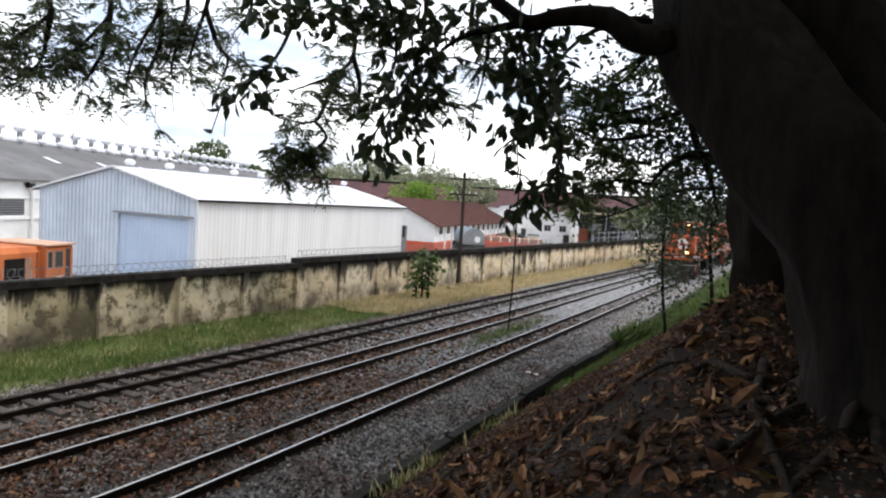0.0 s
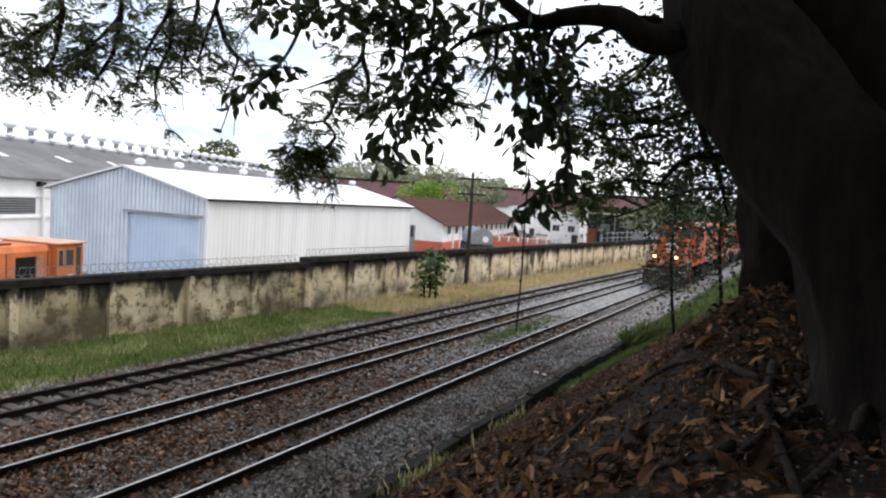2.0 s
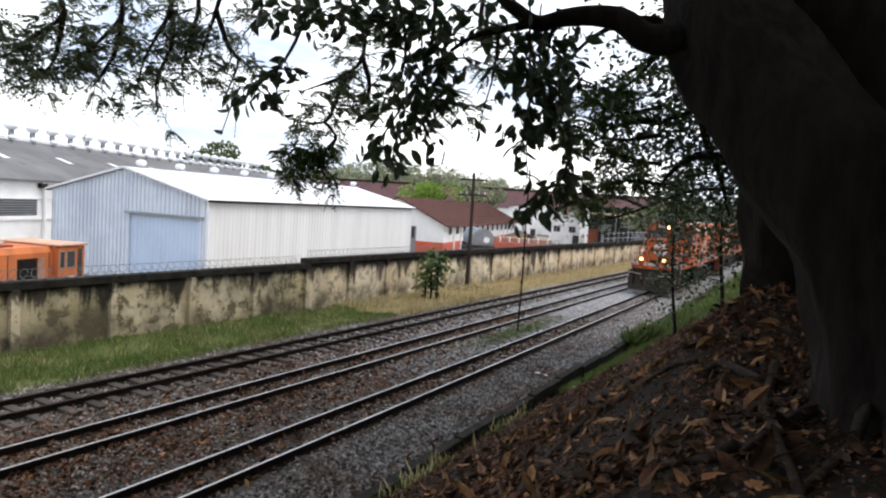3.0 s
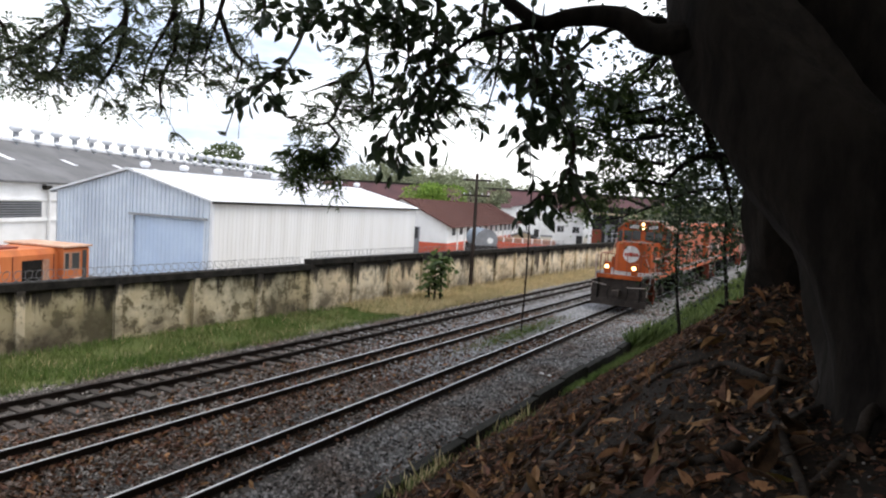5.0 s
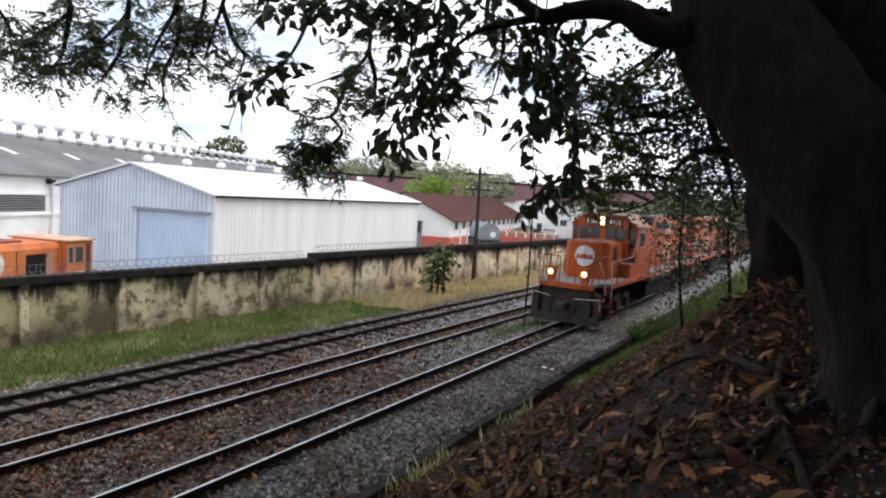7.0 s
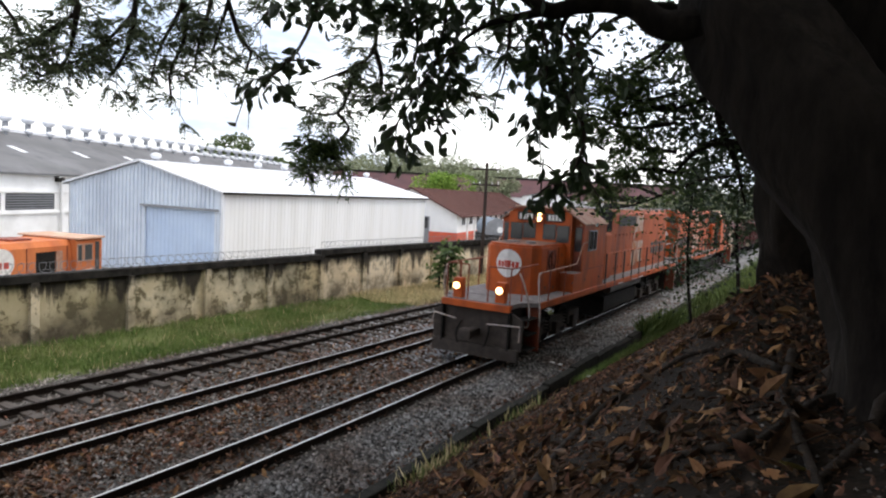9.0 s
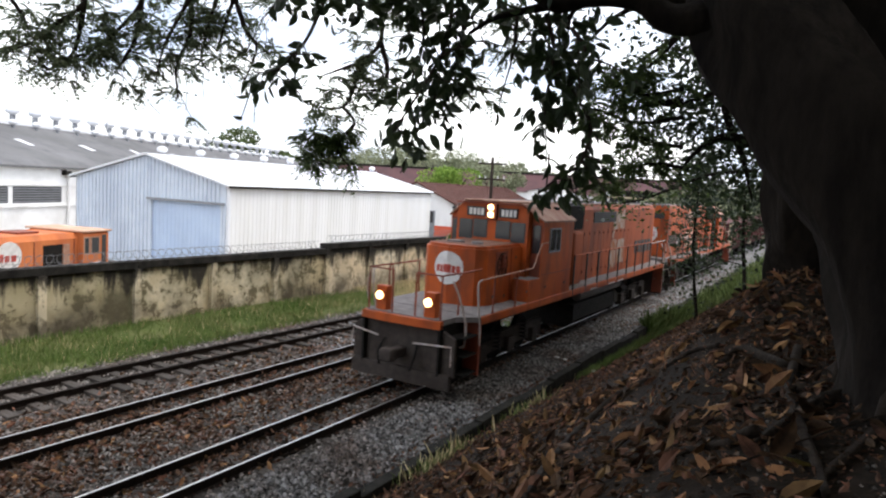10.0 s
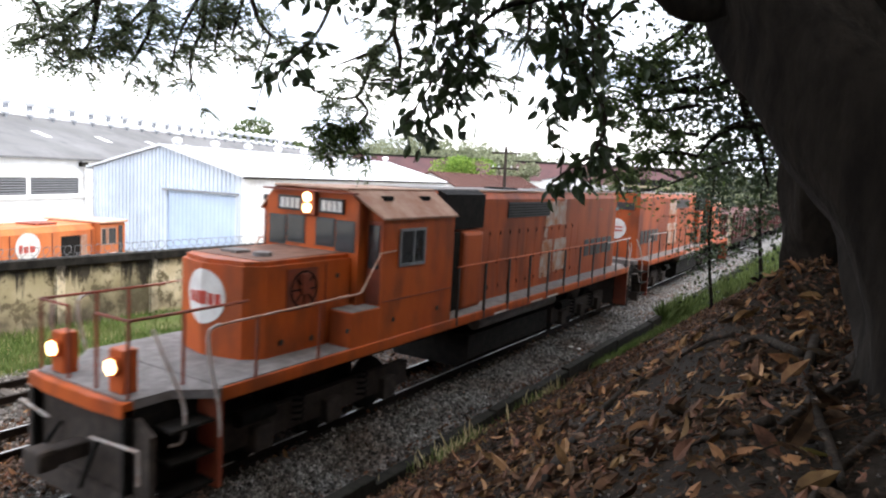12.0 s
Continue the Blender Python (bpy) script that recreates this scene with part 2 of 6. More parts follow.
def plaster_material(name, tone_a, tone_b, age):
    """Old cream plaster: patches fallen off to grey-brown mortar, soot running down from the coping, darker patches
    towards the foot.
    """
    m = bpy.data.materials.new(name)
    m.use_nodes = True
    n, l = m.node_tree.nodes, m.node_tree.links
    b = n["Principled BSDF"]
    b.inputs["Roughness"].default_value, b.inputs["Specular IOR Level"].default_value = 0.95, 0.15
    co = n.new("ShaderNodeNewGeometry")

    def tex(scale, stretch=(1, 1, 1), detail=8, rough=0.6):
        ma = n.new("ShaderNodeMapping")
        ma.inputs["Scale"].default_value = stretch
        l.new(co.outputs["Position"], ma.inputs["Vector"])
        t = n.new("ShaderNodeTexNoise")
        t.inputs["Scale"].default_value, t.inputs["Detail"].default_value, t.inputs["Roughness"].default_value = scale, detail, rough
        l.new(ma.outputs["Vector"], t.inputs["Vector"])
        return t.outputs["Fac"]

    def rng(src, a, z, lo=0.0, hi=1.0):
        r = n.new("ShaderNodeMapRange")
        r.inputs[1].default_value, r.inputs[2].default_value, r.inputs[3].default_value, r.inputs[4].default_value = a, z, lo, hi
        l.new(src, r.inputs[0])
        return r.outputs[0]

    def mixc(fac, a, c):
        x = n.new("ShaderNodeMix")
        x.data_type = "RGBA"
        l.new(fac, x.inputs[0])
        if isinstance(a, tuple):
            x.inputs[6].default_value = (*a, 1)
        else:
            l.new(a, x.inputs[6])
        x.inputs[7].default_value = (*c, 1)
        return x.outputs[2]

    def math_node(op, a, c):
        x = n.new("ShaderNodeMath")
        x.operation = op
        l.new(a, x.inputs[0])
        if isinstance(c, float):
            x.inputs[1].default_value = c
        else:
            l.new(c, x.inputs[1])
        return x.outputs[0]

    base = mixc(rng(tex(0.45), 0.4, 0.6), tone_a, tone_b)
    patch = rng(tex(2.0, detail=14, rough=0.78), 0.525, 0.54)
    c = mixc(math_node("MULTIPLY", patch, 0.4 + 0.52 * age), base, (0.2, 0.165, 0.1))
    dark = rng(tex(0.5), 0.47, 0.62, 0.0, 0.72 * age)
    c = mixc(dark, c, (0.13, 0.115, 0.07))
    sep = n.new("ShaderNodeSeparateXYZ")
    l.new(co.outputs["Position"], sep.inputs[0])
    top = rng(sep.outputs["Z"], 0.0, 1.65)
    runs = rng(math_node("ADD", tex(0.9, (1, 1, 0.12), 8, 0.7), math_node("MULTIPLY", top, 0.24)), 0.68, 0.73)
    c = mixc(math_node("MULTIPLY", runs, 0.92), c, (0.04, 0.035, 0.03))
    edge = rng(math_node("ADD", sep.outputs["Z"], math_node("MULTIPLY", tex(2.0, (1, 1, 0.3)), 0.9)), 1.72, 2.05)
    c = mixc(edge, c, (0.03, 0.027, 0.024))
    foot = rng(sep.outputs["Z"], 0.75, 0.1)
    foot_patches = rng(tex(1.1), 0.35, 0.6)
    c = mixc(math_node("MULTIPLY", math_node("MULTIPLY", foot, foot_patches), 0.85), c, (0.09, 0.075, 0.055))
    l.new(c, b.inputs["Base Color"])
    bu = n.new("ShaderNodeBump")
    bu.inputs["Strength"].default_value, bu.inputs["Distance"].default_value = 0.6, 0.03
    l.new(patch, bu.inputs["Height"])
    l.new(bu.outputs["Normal"], b.inputs["Normal"])
    return m


M["plaster"] = plaster_material("old_plaster", (0.58, 0.48, 0.3), (0.76, 0.67, 0.49), 1.05)
M["mossy_plaster"] = plaster_material("mossy_plaster", (0.4, 0.34, 0.2), (0.58, 0.5, 0.34), 1.2)
M["pier_plaster"] = plaster_material("pier_plaster", (0.66, 0.55, 0.37), (0.8, 0.7, 0.52), 0.5)
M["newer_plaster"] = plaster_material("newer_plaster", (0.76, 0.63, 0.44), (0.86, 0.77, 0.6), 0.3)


# ---------------------------------------------------------------- mesh helpers
def finish(name, bm, material, smooth=False):
    me = bpy.data.meshes.new(name)
    bm.to_mesh(me)
    bm.free()
    me.materials.append(material)
    if smooth:
        me.polygons.foreach_set("use_smooth", [True] * len(me.polygons))
    return me


def part(name, bm, material, parent, label="", smooth=False):
    ob = new(name, finish(name, bm, M[material], smooth))
    ob.parent = parent
    if label:
        tagged(ob, label)
    return ob


def thing(name, label, category, at=None, group="", kind=""):
    ob = new(name)
    ob.empty_display_size = 0.2
    if at is not None:
        ob.matrix_basis = at
    return tagged(ob, label, category, group, kind)


def B():
    return bmesh.new()


def box(bm, x0, x1, y0, y1, z0, z1, bevel=0.0, m=None):
    r = bmesh.ops.create_cube(bm, size=1)
    vs = r["verts"]
    for v in vs:
        v.co = Vector(((x0 + x1) / 2 + v.co.x * (x1 - x0), (y0 + y1) / 2 + v.co.y * (y1 - y0), (z0 + z1) / 2 + v.co.z * (z1 - z0)))
    if bevel:
        es = list({e for v in vs for e in v.link_edges})
        r = bmesh.ops.bevel(bm, geom=es, offset=bevel, segments=2, affect="EDGES", profile=0.5)
        vs = r["verts"]
    if m is not None:
        bmesh.ops.transform(bm, matrix=m, verts=[v for v in vs if v.is_valid])
    return bm


def cyl(bm, a, b, r0, r1=None, seg=10):
    a, b = Vector(a), Vector(b)
    d = b - a
    m = Matrix.Translation((a + b) / 2) @ d.to_track_quat("Z", "Y").to_matrix().to_4x4()
    bmesh.ops.create_cone(bm, cap_ends=True, segments=seg, radius1=r0, radius2=r0 if r1 is None else r1, depth=d.length, matrix=m)
    return bm


def tube(bm, pts, radii, seg=8, wobble=0.0, cap=True):
    """A tapered, bent tube along pts."""
    pts = [Vector(p) for p in pts]
    if isinstance(radii, (int, float)):
        radii = [radii] * len(pts)
    rings, side = [], None
    for i, p in enumerate(pts):
        d = (pts[min(i + 1, len(pts) - 1)] - pts[max(i - 1, 0)]).normalized()
        if side is None:
            side = d.orthogonal().normalized()
        side = (side - d * side.dot(d)).normalized()
        up = d.cross(side)
        ring = []
        for k in range(seg):
            a = 2 * math.pi * k / seg
            rr = radii[i] * (1 + wobble * noise.noise(p * 1.3 + Vector((math.cos(a), math.sin(a), k)) * 1.1))
            ring.append(bm.verts.new(p + (side * math.cos(a) + up * math.sin(a)) * rr))
        rings.append(ring)
    for r0, r1 in zip(rings, rings[1:]):
        for k in range(seg):
            bm.faces.new((r0[k], r0[(k + 1) % seg], r1[(k + 1) % seg], r1[k]))
    if cap:
        bm.faces.new(rings[0][::-1])
        bm.faces.new(rings[-1])
    return bm


def spline(pts, n=6):
    """Points eased through pts (Catmull-Rom)."""
    pts = [Vector(p) for p in pts]
    out = []
    for i in range(len(pts) - 1):
        p0, p1, p2, p3 = pts[max(i - 1, 0)], pts[i], pts[i + 1], pts[min(i + 2, len(pts) - 1)]
        for k in range(n):
            t = k / n
            out.append(0.5 * (2 * p1 + (p2 - p0) * t + (2 * p0 - 5 * p1 + 4 * p2 - p3) * t * t + (3 * p1 - p0 - 3 * p2 + p3) * t ** 3))
    return out + [pts[-1]]


def prism(bm, outline, y0, y1):
    """An outline in x, z drawn out along y."""
    a = [bm.verts.new((x, y0, z)) for x, z in outline]
    b = [bm.verts.new((x, y1, z)) for x, z in outline]
    n = len(outline)
    for i in range(n):
        bm.faces.new((a[i], a[(i + 1) % n], b[(i + 1) % n], b[i]))
    bm.faces.new(a[::-1])
    bm.faces.new(b)
    bmesh.ops.recalc_face_normals(bm, faces=bm.faces)
    return bm


def plate(bm, outline, z0, z1):
    """An outline in x, y drawn out along z."""
    a = [bm.verts.new((x, y, z0)) for x, y in outline]
    b = [bm.verts.new((x, y, z1)) for x, y in outline]
    n = len(outline)
    for i in range(n):
        bm.faces.new((a[i], a[(i + 1) % n], b[(i + 1) % n], b[i]))
    bm.faces.new(a[::-1])
    bm.faces.new(b)
    bmesh.ops.recalc_face_normals(bm, faces=bm.faces)
    return bm


def pydata(name, verts, faces, material):
    me = bpy.data.meshes.new(name)
    me.from_pydata([tuple(v) for v in verts], [], faces)
    me.materials.append(M[material])
    return me


LEAF_V = np.array([[0, 0, 0], [0.2, 0.22, 0.05], [0.25, 0.5, 0.05], [0, 0.5, -0.04], [0.13, 0.8, 0.0], [0, 1.0, -0.12], [-0.13, 0.8, 0.0], [-0.25, 0.5, 0.05], [-0.2, 0.22, 0.05]])
LEAF_F = [(0, 1, 2, 3), (3, 2, 4, 5), (3, 5, 6, 7), (0, 3, 7, 8)]
SLIM_F = [(0, 1, 2, 3)]
SLIM_V = np.array([[0, 0, 0], [0.22, 0.5, 0.03], [0, 1, -0.05], [-0.22, 0.5, 0.03]])


def leaf_cloud(name, places, ways, sizes, material, slim=False, width=1.0, seed=1):
    """One mesh of leaves: each at a place, its tip along its way."""
    rng = np.random.default_rng(seed)
    places, ways, sizes = np.asarray(places, float), np.asarray(ways, float), np.asarray(sizes, float)
    n = len(places)
    ways = ways / (np.linalg.norm(ways, axis=1)[:, None] + 1e-9)
    h = rng.normal(size=(n, 3))
    s = np.cross(ways, h)
    s /= np.linalg.norm(s, axis=1)[:, None] + 1e-9
    u = np.cross(s, ways)
    V, Fc = (SLIM_V, SLIM_F) if slim else (LEAF_V, LEAF_F)
    v = places[:, None] + sizes[:, None, None] * (V[None, :, 0:1] * width * s[:, None] + V[None, :, 1:2] * ways[:, None] + V[None, :, 2:3] * u[:, None])
    k = len(V)
    faces = [tuple(i * k + j for j in f) for i in range(n) for f in Fc]
    return pydata(name, v.reshape(-1, 3), faces, material)


# ---------------------------------------------------------------- ground
def wall_x(y):
    return -10.28 + 0.039 * (y - 20)


def smooth(a, b, v):
    t = min(1.0, max(0.0, (v - a) / (b - a)))
    return t * t * (3 - 2 * t)


def ground_z(x, y):
    w = wall_x(y)
    if x < w:
        hill = float(np.interp(math.degrees(math.atan2(8.6 - x, max(y, 1))), [0, 20, 26, 34, 40, 60], [8, 9, 16, 23, 12, 8])) * smooth(210, 420, math.hypot(x, y)) + 10 * smooth(250, 420, math.hypot(x, y)) * noise.noise(Vector((x, y, 0)) * 0.008)
        return -2.0 + hill
    if x < 2.75:
        z = -0.2 - 0.1 * smooth(-6.9, -7.6, x) + 0.12 * smooth(-8.5, w, x)
        return z
    foot = 3.0 + 0.045 * max(0, y - 12)
    crest = 3.74 - 0.5 * smooth(5, 30, y) - 1.2 * smooth(30, 80, y)
    t = (x - foot) * 0.66
    z = min(t, crest) if t < crest - 0.4 else crest - 0.4 * math.exp(-(t - crest + 0.4) / 0.4)
    z += 0.62 * math.exp(-((x - 7.95) / 1.0) ** 2 - ((y - 8.3) / 1.5) ** 2)
    return max(-0.25, z) + 0.07 * noise.noise(Vector((x, y, 0)) * 1.1) * smooth(foot, foot + 1, x)


def make_ground():
    def line(stops):
        out = []
        for (a, step), (b, _) in zip(stops, stops[1:]):
            k = max(1, round((b - a) / step))
            out += [a + (b - a) * i / k for i in range(k)]
        return out + [stops[-1][0]]
    xs = line([(-1500, 250), (-500, 60), (-60, 8), (-12, 0.6), (-8, 1.0), (2.4, 0.15), (14, 1.5), (40, 60), (400, 300), (1500, 1)])
    ys = line([(-400, 100), (-40, 8), (-8, 0.4), (22, 1.5), (90, 12), (520, 100), (2000, 1)])
    verts, faces = [], []
    for y in ys:
        for x in xs:
            verts.append((x, y, ground_z(x, y)))
    nx = len(xs)
    for j in range(len(ys) - 1):
        for i in range(nx - 1):
            a = j * nx + i
            faces.append((a, a + 1, a + nx + 1, a + nx))
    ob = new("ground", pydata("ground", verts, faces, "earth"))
    me = ob.data
    me.materials.append(M["ballast_bed"])
    for key in ("yard", "verge", "fresh_bed", "turf"):
        me.materials.append(M[key])
    for p in me.polygons:
        c = p.center
        if wall_x(c.y) < c.x < 2.75:
            p.material_index = 1 if c.x > -6.9 + 0.025 * (c.y - 15) else (5 if c.y < 26 else 3)
            if (c.y > 17 and -2.4 < c.x < 0.6) or (c.y > 34 and c.x >= 0.6) or (c.y > 20 and c.x > -6.6 + 0.025 * (c.y - 15)):
                p.material_index = 4
        elif c.x < wall_x(c.y) and c.y < 200:
            p.material_index = 2
    tagged(ob, "earth bank darkened for shade and railway formation beside a yard", "ground", kind="structure")


make_ground()


# ---------------------------------------------------------------- tracks
HALF = 0.452
TRACKS = [("near", 0.0, 0.0), ("middle", -2.85, 0.0166), ("far", -5.42, 0.0248)]
random.seed(4)


def rail_mesh(length):
    bm = B()
    prism(bm, [(-0.065, -0.19), (0.065, -0.19), (0.065, -0.175), (0.015, -0.15), (0.015, -0.05), (0.036, -0.035), (0.036, -0.006), (-0.036, -0.006), (-0.036, -0.035), (-0.015, -0.05), (-0.015, -0.15), (-0.065, -0.175)], 0, length)
    return finish("rail", bm, M["rail"])


def rail_head_mesh(length):
    bm = B()
    prism(bm, [(-0.018, -0.008), (0.018, -0.008), (0.014, 0.0), (-0.014, 0.0)], 0, length)
    return finish("rail_head", bm, M["rail_top"])


def make_tracks():
    rail, head = rail_mesh(170), rail_head_mesh(170)
    bm = B()
    box(bm, -1.0, 1.0, -0.11, 0.11, -0.34, -0.15, 0.012)
    sleeper = finish("sleeper", bm, M["sleeper"])
    labels = {"near": "metre-gauge railway track with bright rails in ballast", "middle": "metre-gauge track with worn rails among fallen leaves", "far": "rusty metre-gauge siding beside the grass verge"}
    for key, x, k in TRACKS:
        a = -math.degrees(math.atan(k))
        tr = thing("railway_track", labels[key], "railway track", pose(x - k * 45, -30, 0, 0, 0, a), group="railway tracks")
        for s in (-HALF, HALF):
            r = new("rail", rail)
            r.parent, r.location = tr, (s, 0, 0)
            if key != "far":
                h = new("rail_head", head)
                h.parent = r
        for i in range(190):
            o2 = new("sleeper", sleeper)
            o2.parent = tr
            lift = -0.03 if key != "far" else 0.03
            o2.location = (random.uniform(-0.04, 0.04), 20 + i * 0.58 + random.uniform(-0.04, 0.04), lift + random.uniform(-0.015, 0.01))
            o2.rotation_euler = (0, 0, random.uniform(-0.02, 0.02))


make_tracks()


def stones(name, n, region, size, material, label, seed):
    """Loose stones over a stretch of the formation."""
    rng = np.random.default_rng(seed)
    base = np.array([[1, 0, 0], [-1, 0, 0], [0, 1, 0], [0, -1, 0], [0, 0, 0.8], [0, 0, -0.8]], float)
    tri = [(0, 2, 4), (2, 1, 4), (1, 3, 4), (3, 0, 4), (2, 0, 5), (1, 2, 5), (3, 1, 5), (0, 3, 5)]
    x, y, z = region(rng, n)
    s = size * rng.uniform(0.5, 1.3, (n, 1, 1))
    a = rng.uniform(0, 6.28, n)
    v = base[None] * rng.uniform(0.6, 1.2, (n, 6, 3)) * s
    c, d = np.cos(a)[:, None], np.sin(a)[:, None]
    vx, vy = v[:, :, 0] * c - v[:, :, 1] * d, v[:, :, 0] * d + v[:, :, 1] * c
    v = np.stack([vx + x[:, None], vy + y[:, None], v[:, :, 2] + z[:, None]], -1)
    faces = [tuple(i * 6 + j for j in f) for i in range(n) for f in tri]
    ob = new(name, pydata(name, v.reshape(-1, 3), faces, material))
    return tagged(ob, label, "gravel", kind="stuff")


def bed(rng, n):
    y = 3.5 + 50 * rng.uniform(0, 1, n) ** 1.7
    x = rng.uniform(-7.2, 2.6, n)
    x = np.where((x > 0.95) & (y < 24) & (rng.uniform(0, 1, n) < 0.75), x - 4, x)
    return x, y, np.full(n, -0.2) + rng.uniform(-0.02, 0.04, n)


stones("ballast", 60000, bed, 0.04, "ballast", "grey and rust-stained crushed stone ballast", 5)


def fresh(rng, n):
    y = rng.uniform(15, 62, n)
    a = rng.uniform(0, 1, n)
    x = np.where(a < 0.05, rng.uniform(0.6, 2.5, n), np.where(a < 0.62, rng.normal(-1.45, 0.5, n), rng.uniform(-6.4, -3.4, n) + 0.025 * (y - 15)))
    keep = rng.uniform(13, 30, n) < y
    y = np.where(keep, y, y + 22)
    y = np.where((x > 0.6) & (y < rng.uniform(17, 29, n)), y + 14, y)
    return x, y, np.full(n, -0.175) + rng.uniform(-0.02, 0.03, n)


def beside(rng, n):
    y = 3.5 + 19 * rng.uniform(0, 1, n) ** 1.3 + np.abs(rng.normal(0, 3.5, n)) * (rng.uniform(0, 1, n) < 0.6)
    return rng.uniform(0.8, 2.58, n), y, np.full(n, -0.185) + rng.uniform(-0.02, 0.03, n)


stones("sooty_ballast", 16000, beside, 0.05, "dark_ballast", "grimy ballast beside the running track, darkened further for shade", 21)
stones("fresh_ballast", 40000, fresh, 0.055, "fresh_ballast", "pale grey fresh ballast further along the tracks", 6)


# fallen leaves among the tracks and on the bank
def strewn(name, n, place, size, material, label, seed, flat=0.5):
    rng = np.random.default_rng(seed)
    pts, ways = [], []
    while len(pts) < n:
        x, y = place(rng)
        pts.append((x, y, max(ground_z(x, y), -0.18) + rng.uniform(0.012, 0.06)))
        a = rng.uniform(0, 6.28)
        ways.append((math.cos(a), math.sin(a), rng.normal() * flat + 0.66 * math.cos(a) * (3.2 < x < 8)))
    me = leaf_cloud(name, pts, ways, np.where(rng.uniform(0, 1, n) < 0.6, rng.uniform(0.35, 0.8, n), rng.uniform(0.9, 1.5, n)) * size, material, width=0.82, seed=seed)
    return tagged(new(name, me), label, "leaf litter", kind="stuff")


def on_bank(rng):
    for _ in range(4):
        y = rng.uniform(0.0, 1.0) ** 1.6 * 34 + 0.4
        x = 2.9 + 0.045 * max(0, y - 12) + rng.uniform(0, 1) ** 0.9 * 8.5
        bare = 0.18 * math.exp(-((x - 7.9) / 1.1) ** 2 - ((y - 7.6) / 1.6) ** 2) + 0.22 * smooth(4.8, 6.4, x) * smooth(6.5, 3.5, y)
        if noise.noise(Vector((x, y, 5)) * 0.8) > -0.12 + bare + rng.normal() * 0.08:
            break
    return x, y


def on_tracks(rng):
    y = 3.5 + 26 * rng.uniform(0, 1) ** 1.5
    return rng.choice([rng.normal(-1.6, 0.55), rng.normal(-2.7, 0.4), rng.normal(-0.1, 0.35), rng.normal(-4.0, 0.55), rng.normal(-1.9, 0.5)]), y


strewn("leaf_litter", 32000, on_bank, 0.088, "litter", "thick layer of dry brown fallen leaves on the bank", 7)
def anywhere_on_bank(rng):
    y = 0.6 + 13 * rng.uniform(0, 1) ** 1.3
    return rng.uniform(3.0, 11.0), y


strewn("leaf_crumbs", 30000, anywhere_on_bank, 0.04, "litter", "crumbled dark leaf fragments covering the soil", 33)
strewn("tan_leaves", 4500, on_bank, 0.085, "tan_leaf", "paler tan leaves among the litter", 18)
def near_bank(rng):
    return rng.uniform(4.2, 8.6), 1.5 + 9 * rng.uniform(0, 1) ** 1.2


def ditch(rng):
    return rng.normal(2.55, 0.28), rng.uniform(4, 19)


strewn("broad_dry_leaves", 1300, near_bank, 0.17, "litter", "broad curled dry leaves on the bank", 28, 0.7)
strewn("broad_tan_leaves", 750, near_bank, 0.17, "tan_leaf", "broad tan leaves on the bank", 29, 0.7)
strewn("kerbside_leaves", 2600, ditch, 0.1, "litter", "brown leaves gathered along the kerb", 30)
strewn("leaf_litter_on_tracks", 14000, on_tracks, 0.12, "litter", "scattered brown leaves between the tracks", 8)
strewn("tan_leaves_on_tracks", 1500, on_tracks, 0.13, "tan_leaf", "paler tan leaves lying between the rails", 34)


def bank_stones(rng, n):
    y = 0.8 + 14 * rng.uniform(0, 1, n) ** 1.3
    x = rng.uniform(3.2, 11, n)
    return x, y, np.array([ground_z(a, b) for a, b in zip(x, y)]) + 0.01


stones("pebbles", 5000, bank_stones, 0.012, "ballast", "small grey pebbles in the soil of the bank", 15)


def make_twigs():
    rng = np.random.default_rng(16)
    bm = B()
    for _ in range(420):
        x, y = on_bank(rng)
        a, L = rng.uniform(0, 6.28), rng.uniform(0.15, 0.7)
        pts = []
        for t in (-0.5, 0.0, 0.5):
            px, py = x + math.cos(a) * L * t, y + math.sin(a) * L * t + rng.normal() * 0.02
            pts.append((px, py, ground_z(px, py) + 0.05 + rng.uniform(0, 0.03)))
        tube(bm, pts, [0.006, 0.005, 0.003], 4)
    tagged(new("fallen_twigs", finish("fallen_twigs", bm, M["root"])), "dead twigs strewn over the leaf litter", "twigs", kind="stuff")


make_twigs()


def blades(name, n, place, size, material, label, seed):
    rng = np.random.default_rng(seed)
    pts, ways, sz = [], [], []
    for _ in range(n):
        x, y, k = place(rng)
        pts.append((x, y, ground_z(x, y) - 0.01))
        ways.append((rng.normal() * 0.35, rng.normal() * 0.35, 1))
        sz.append(size * k * rng.uniform(0.5, 1.2))
    me = leaf_cloud(name, pts, ways, sz, material, slim=True, width=0.15, seed=seed)
    return tagged(new(name, me), label, "grass", kind="stuff")


def verge(rng):
    y = 5 + 32 * rng.uniform(0, 1) ** 1.2
    lo, hi = wall_x(y) + 0.3, -6.75 + 0.025 * (y - 15)
    x = rng.uniform(lo, hi)
    if noise.noise(Vector((x, y, 3)) * 0.6) < -0.25:
        x = rng.uniform(lo, hi)
    return x, y, 1.0 - 0.4 * smooth(18, 30, y)


def verge_far(rng):
    y = 24 + 47 * rng.uniform(0, 1) ** 1.2
    return rng.uniform(wall_x(y) + 0.1, -6.6 + 0.025 * (y - 15)), y, 1.0


def tuft(rng):
    y = rng.normal(24.5, 2.2)
    return rng.normal(-1.35, 0.24), y, 0.8


def strip(rng):
    y = rng.uniform(17, 48)
    return rng.uniform(2.9, 3.15 + 0.045 * (y - 12)), y, 0.8


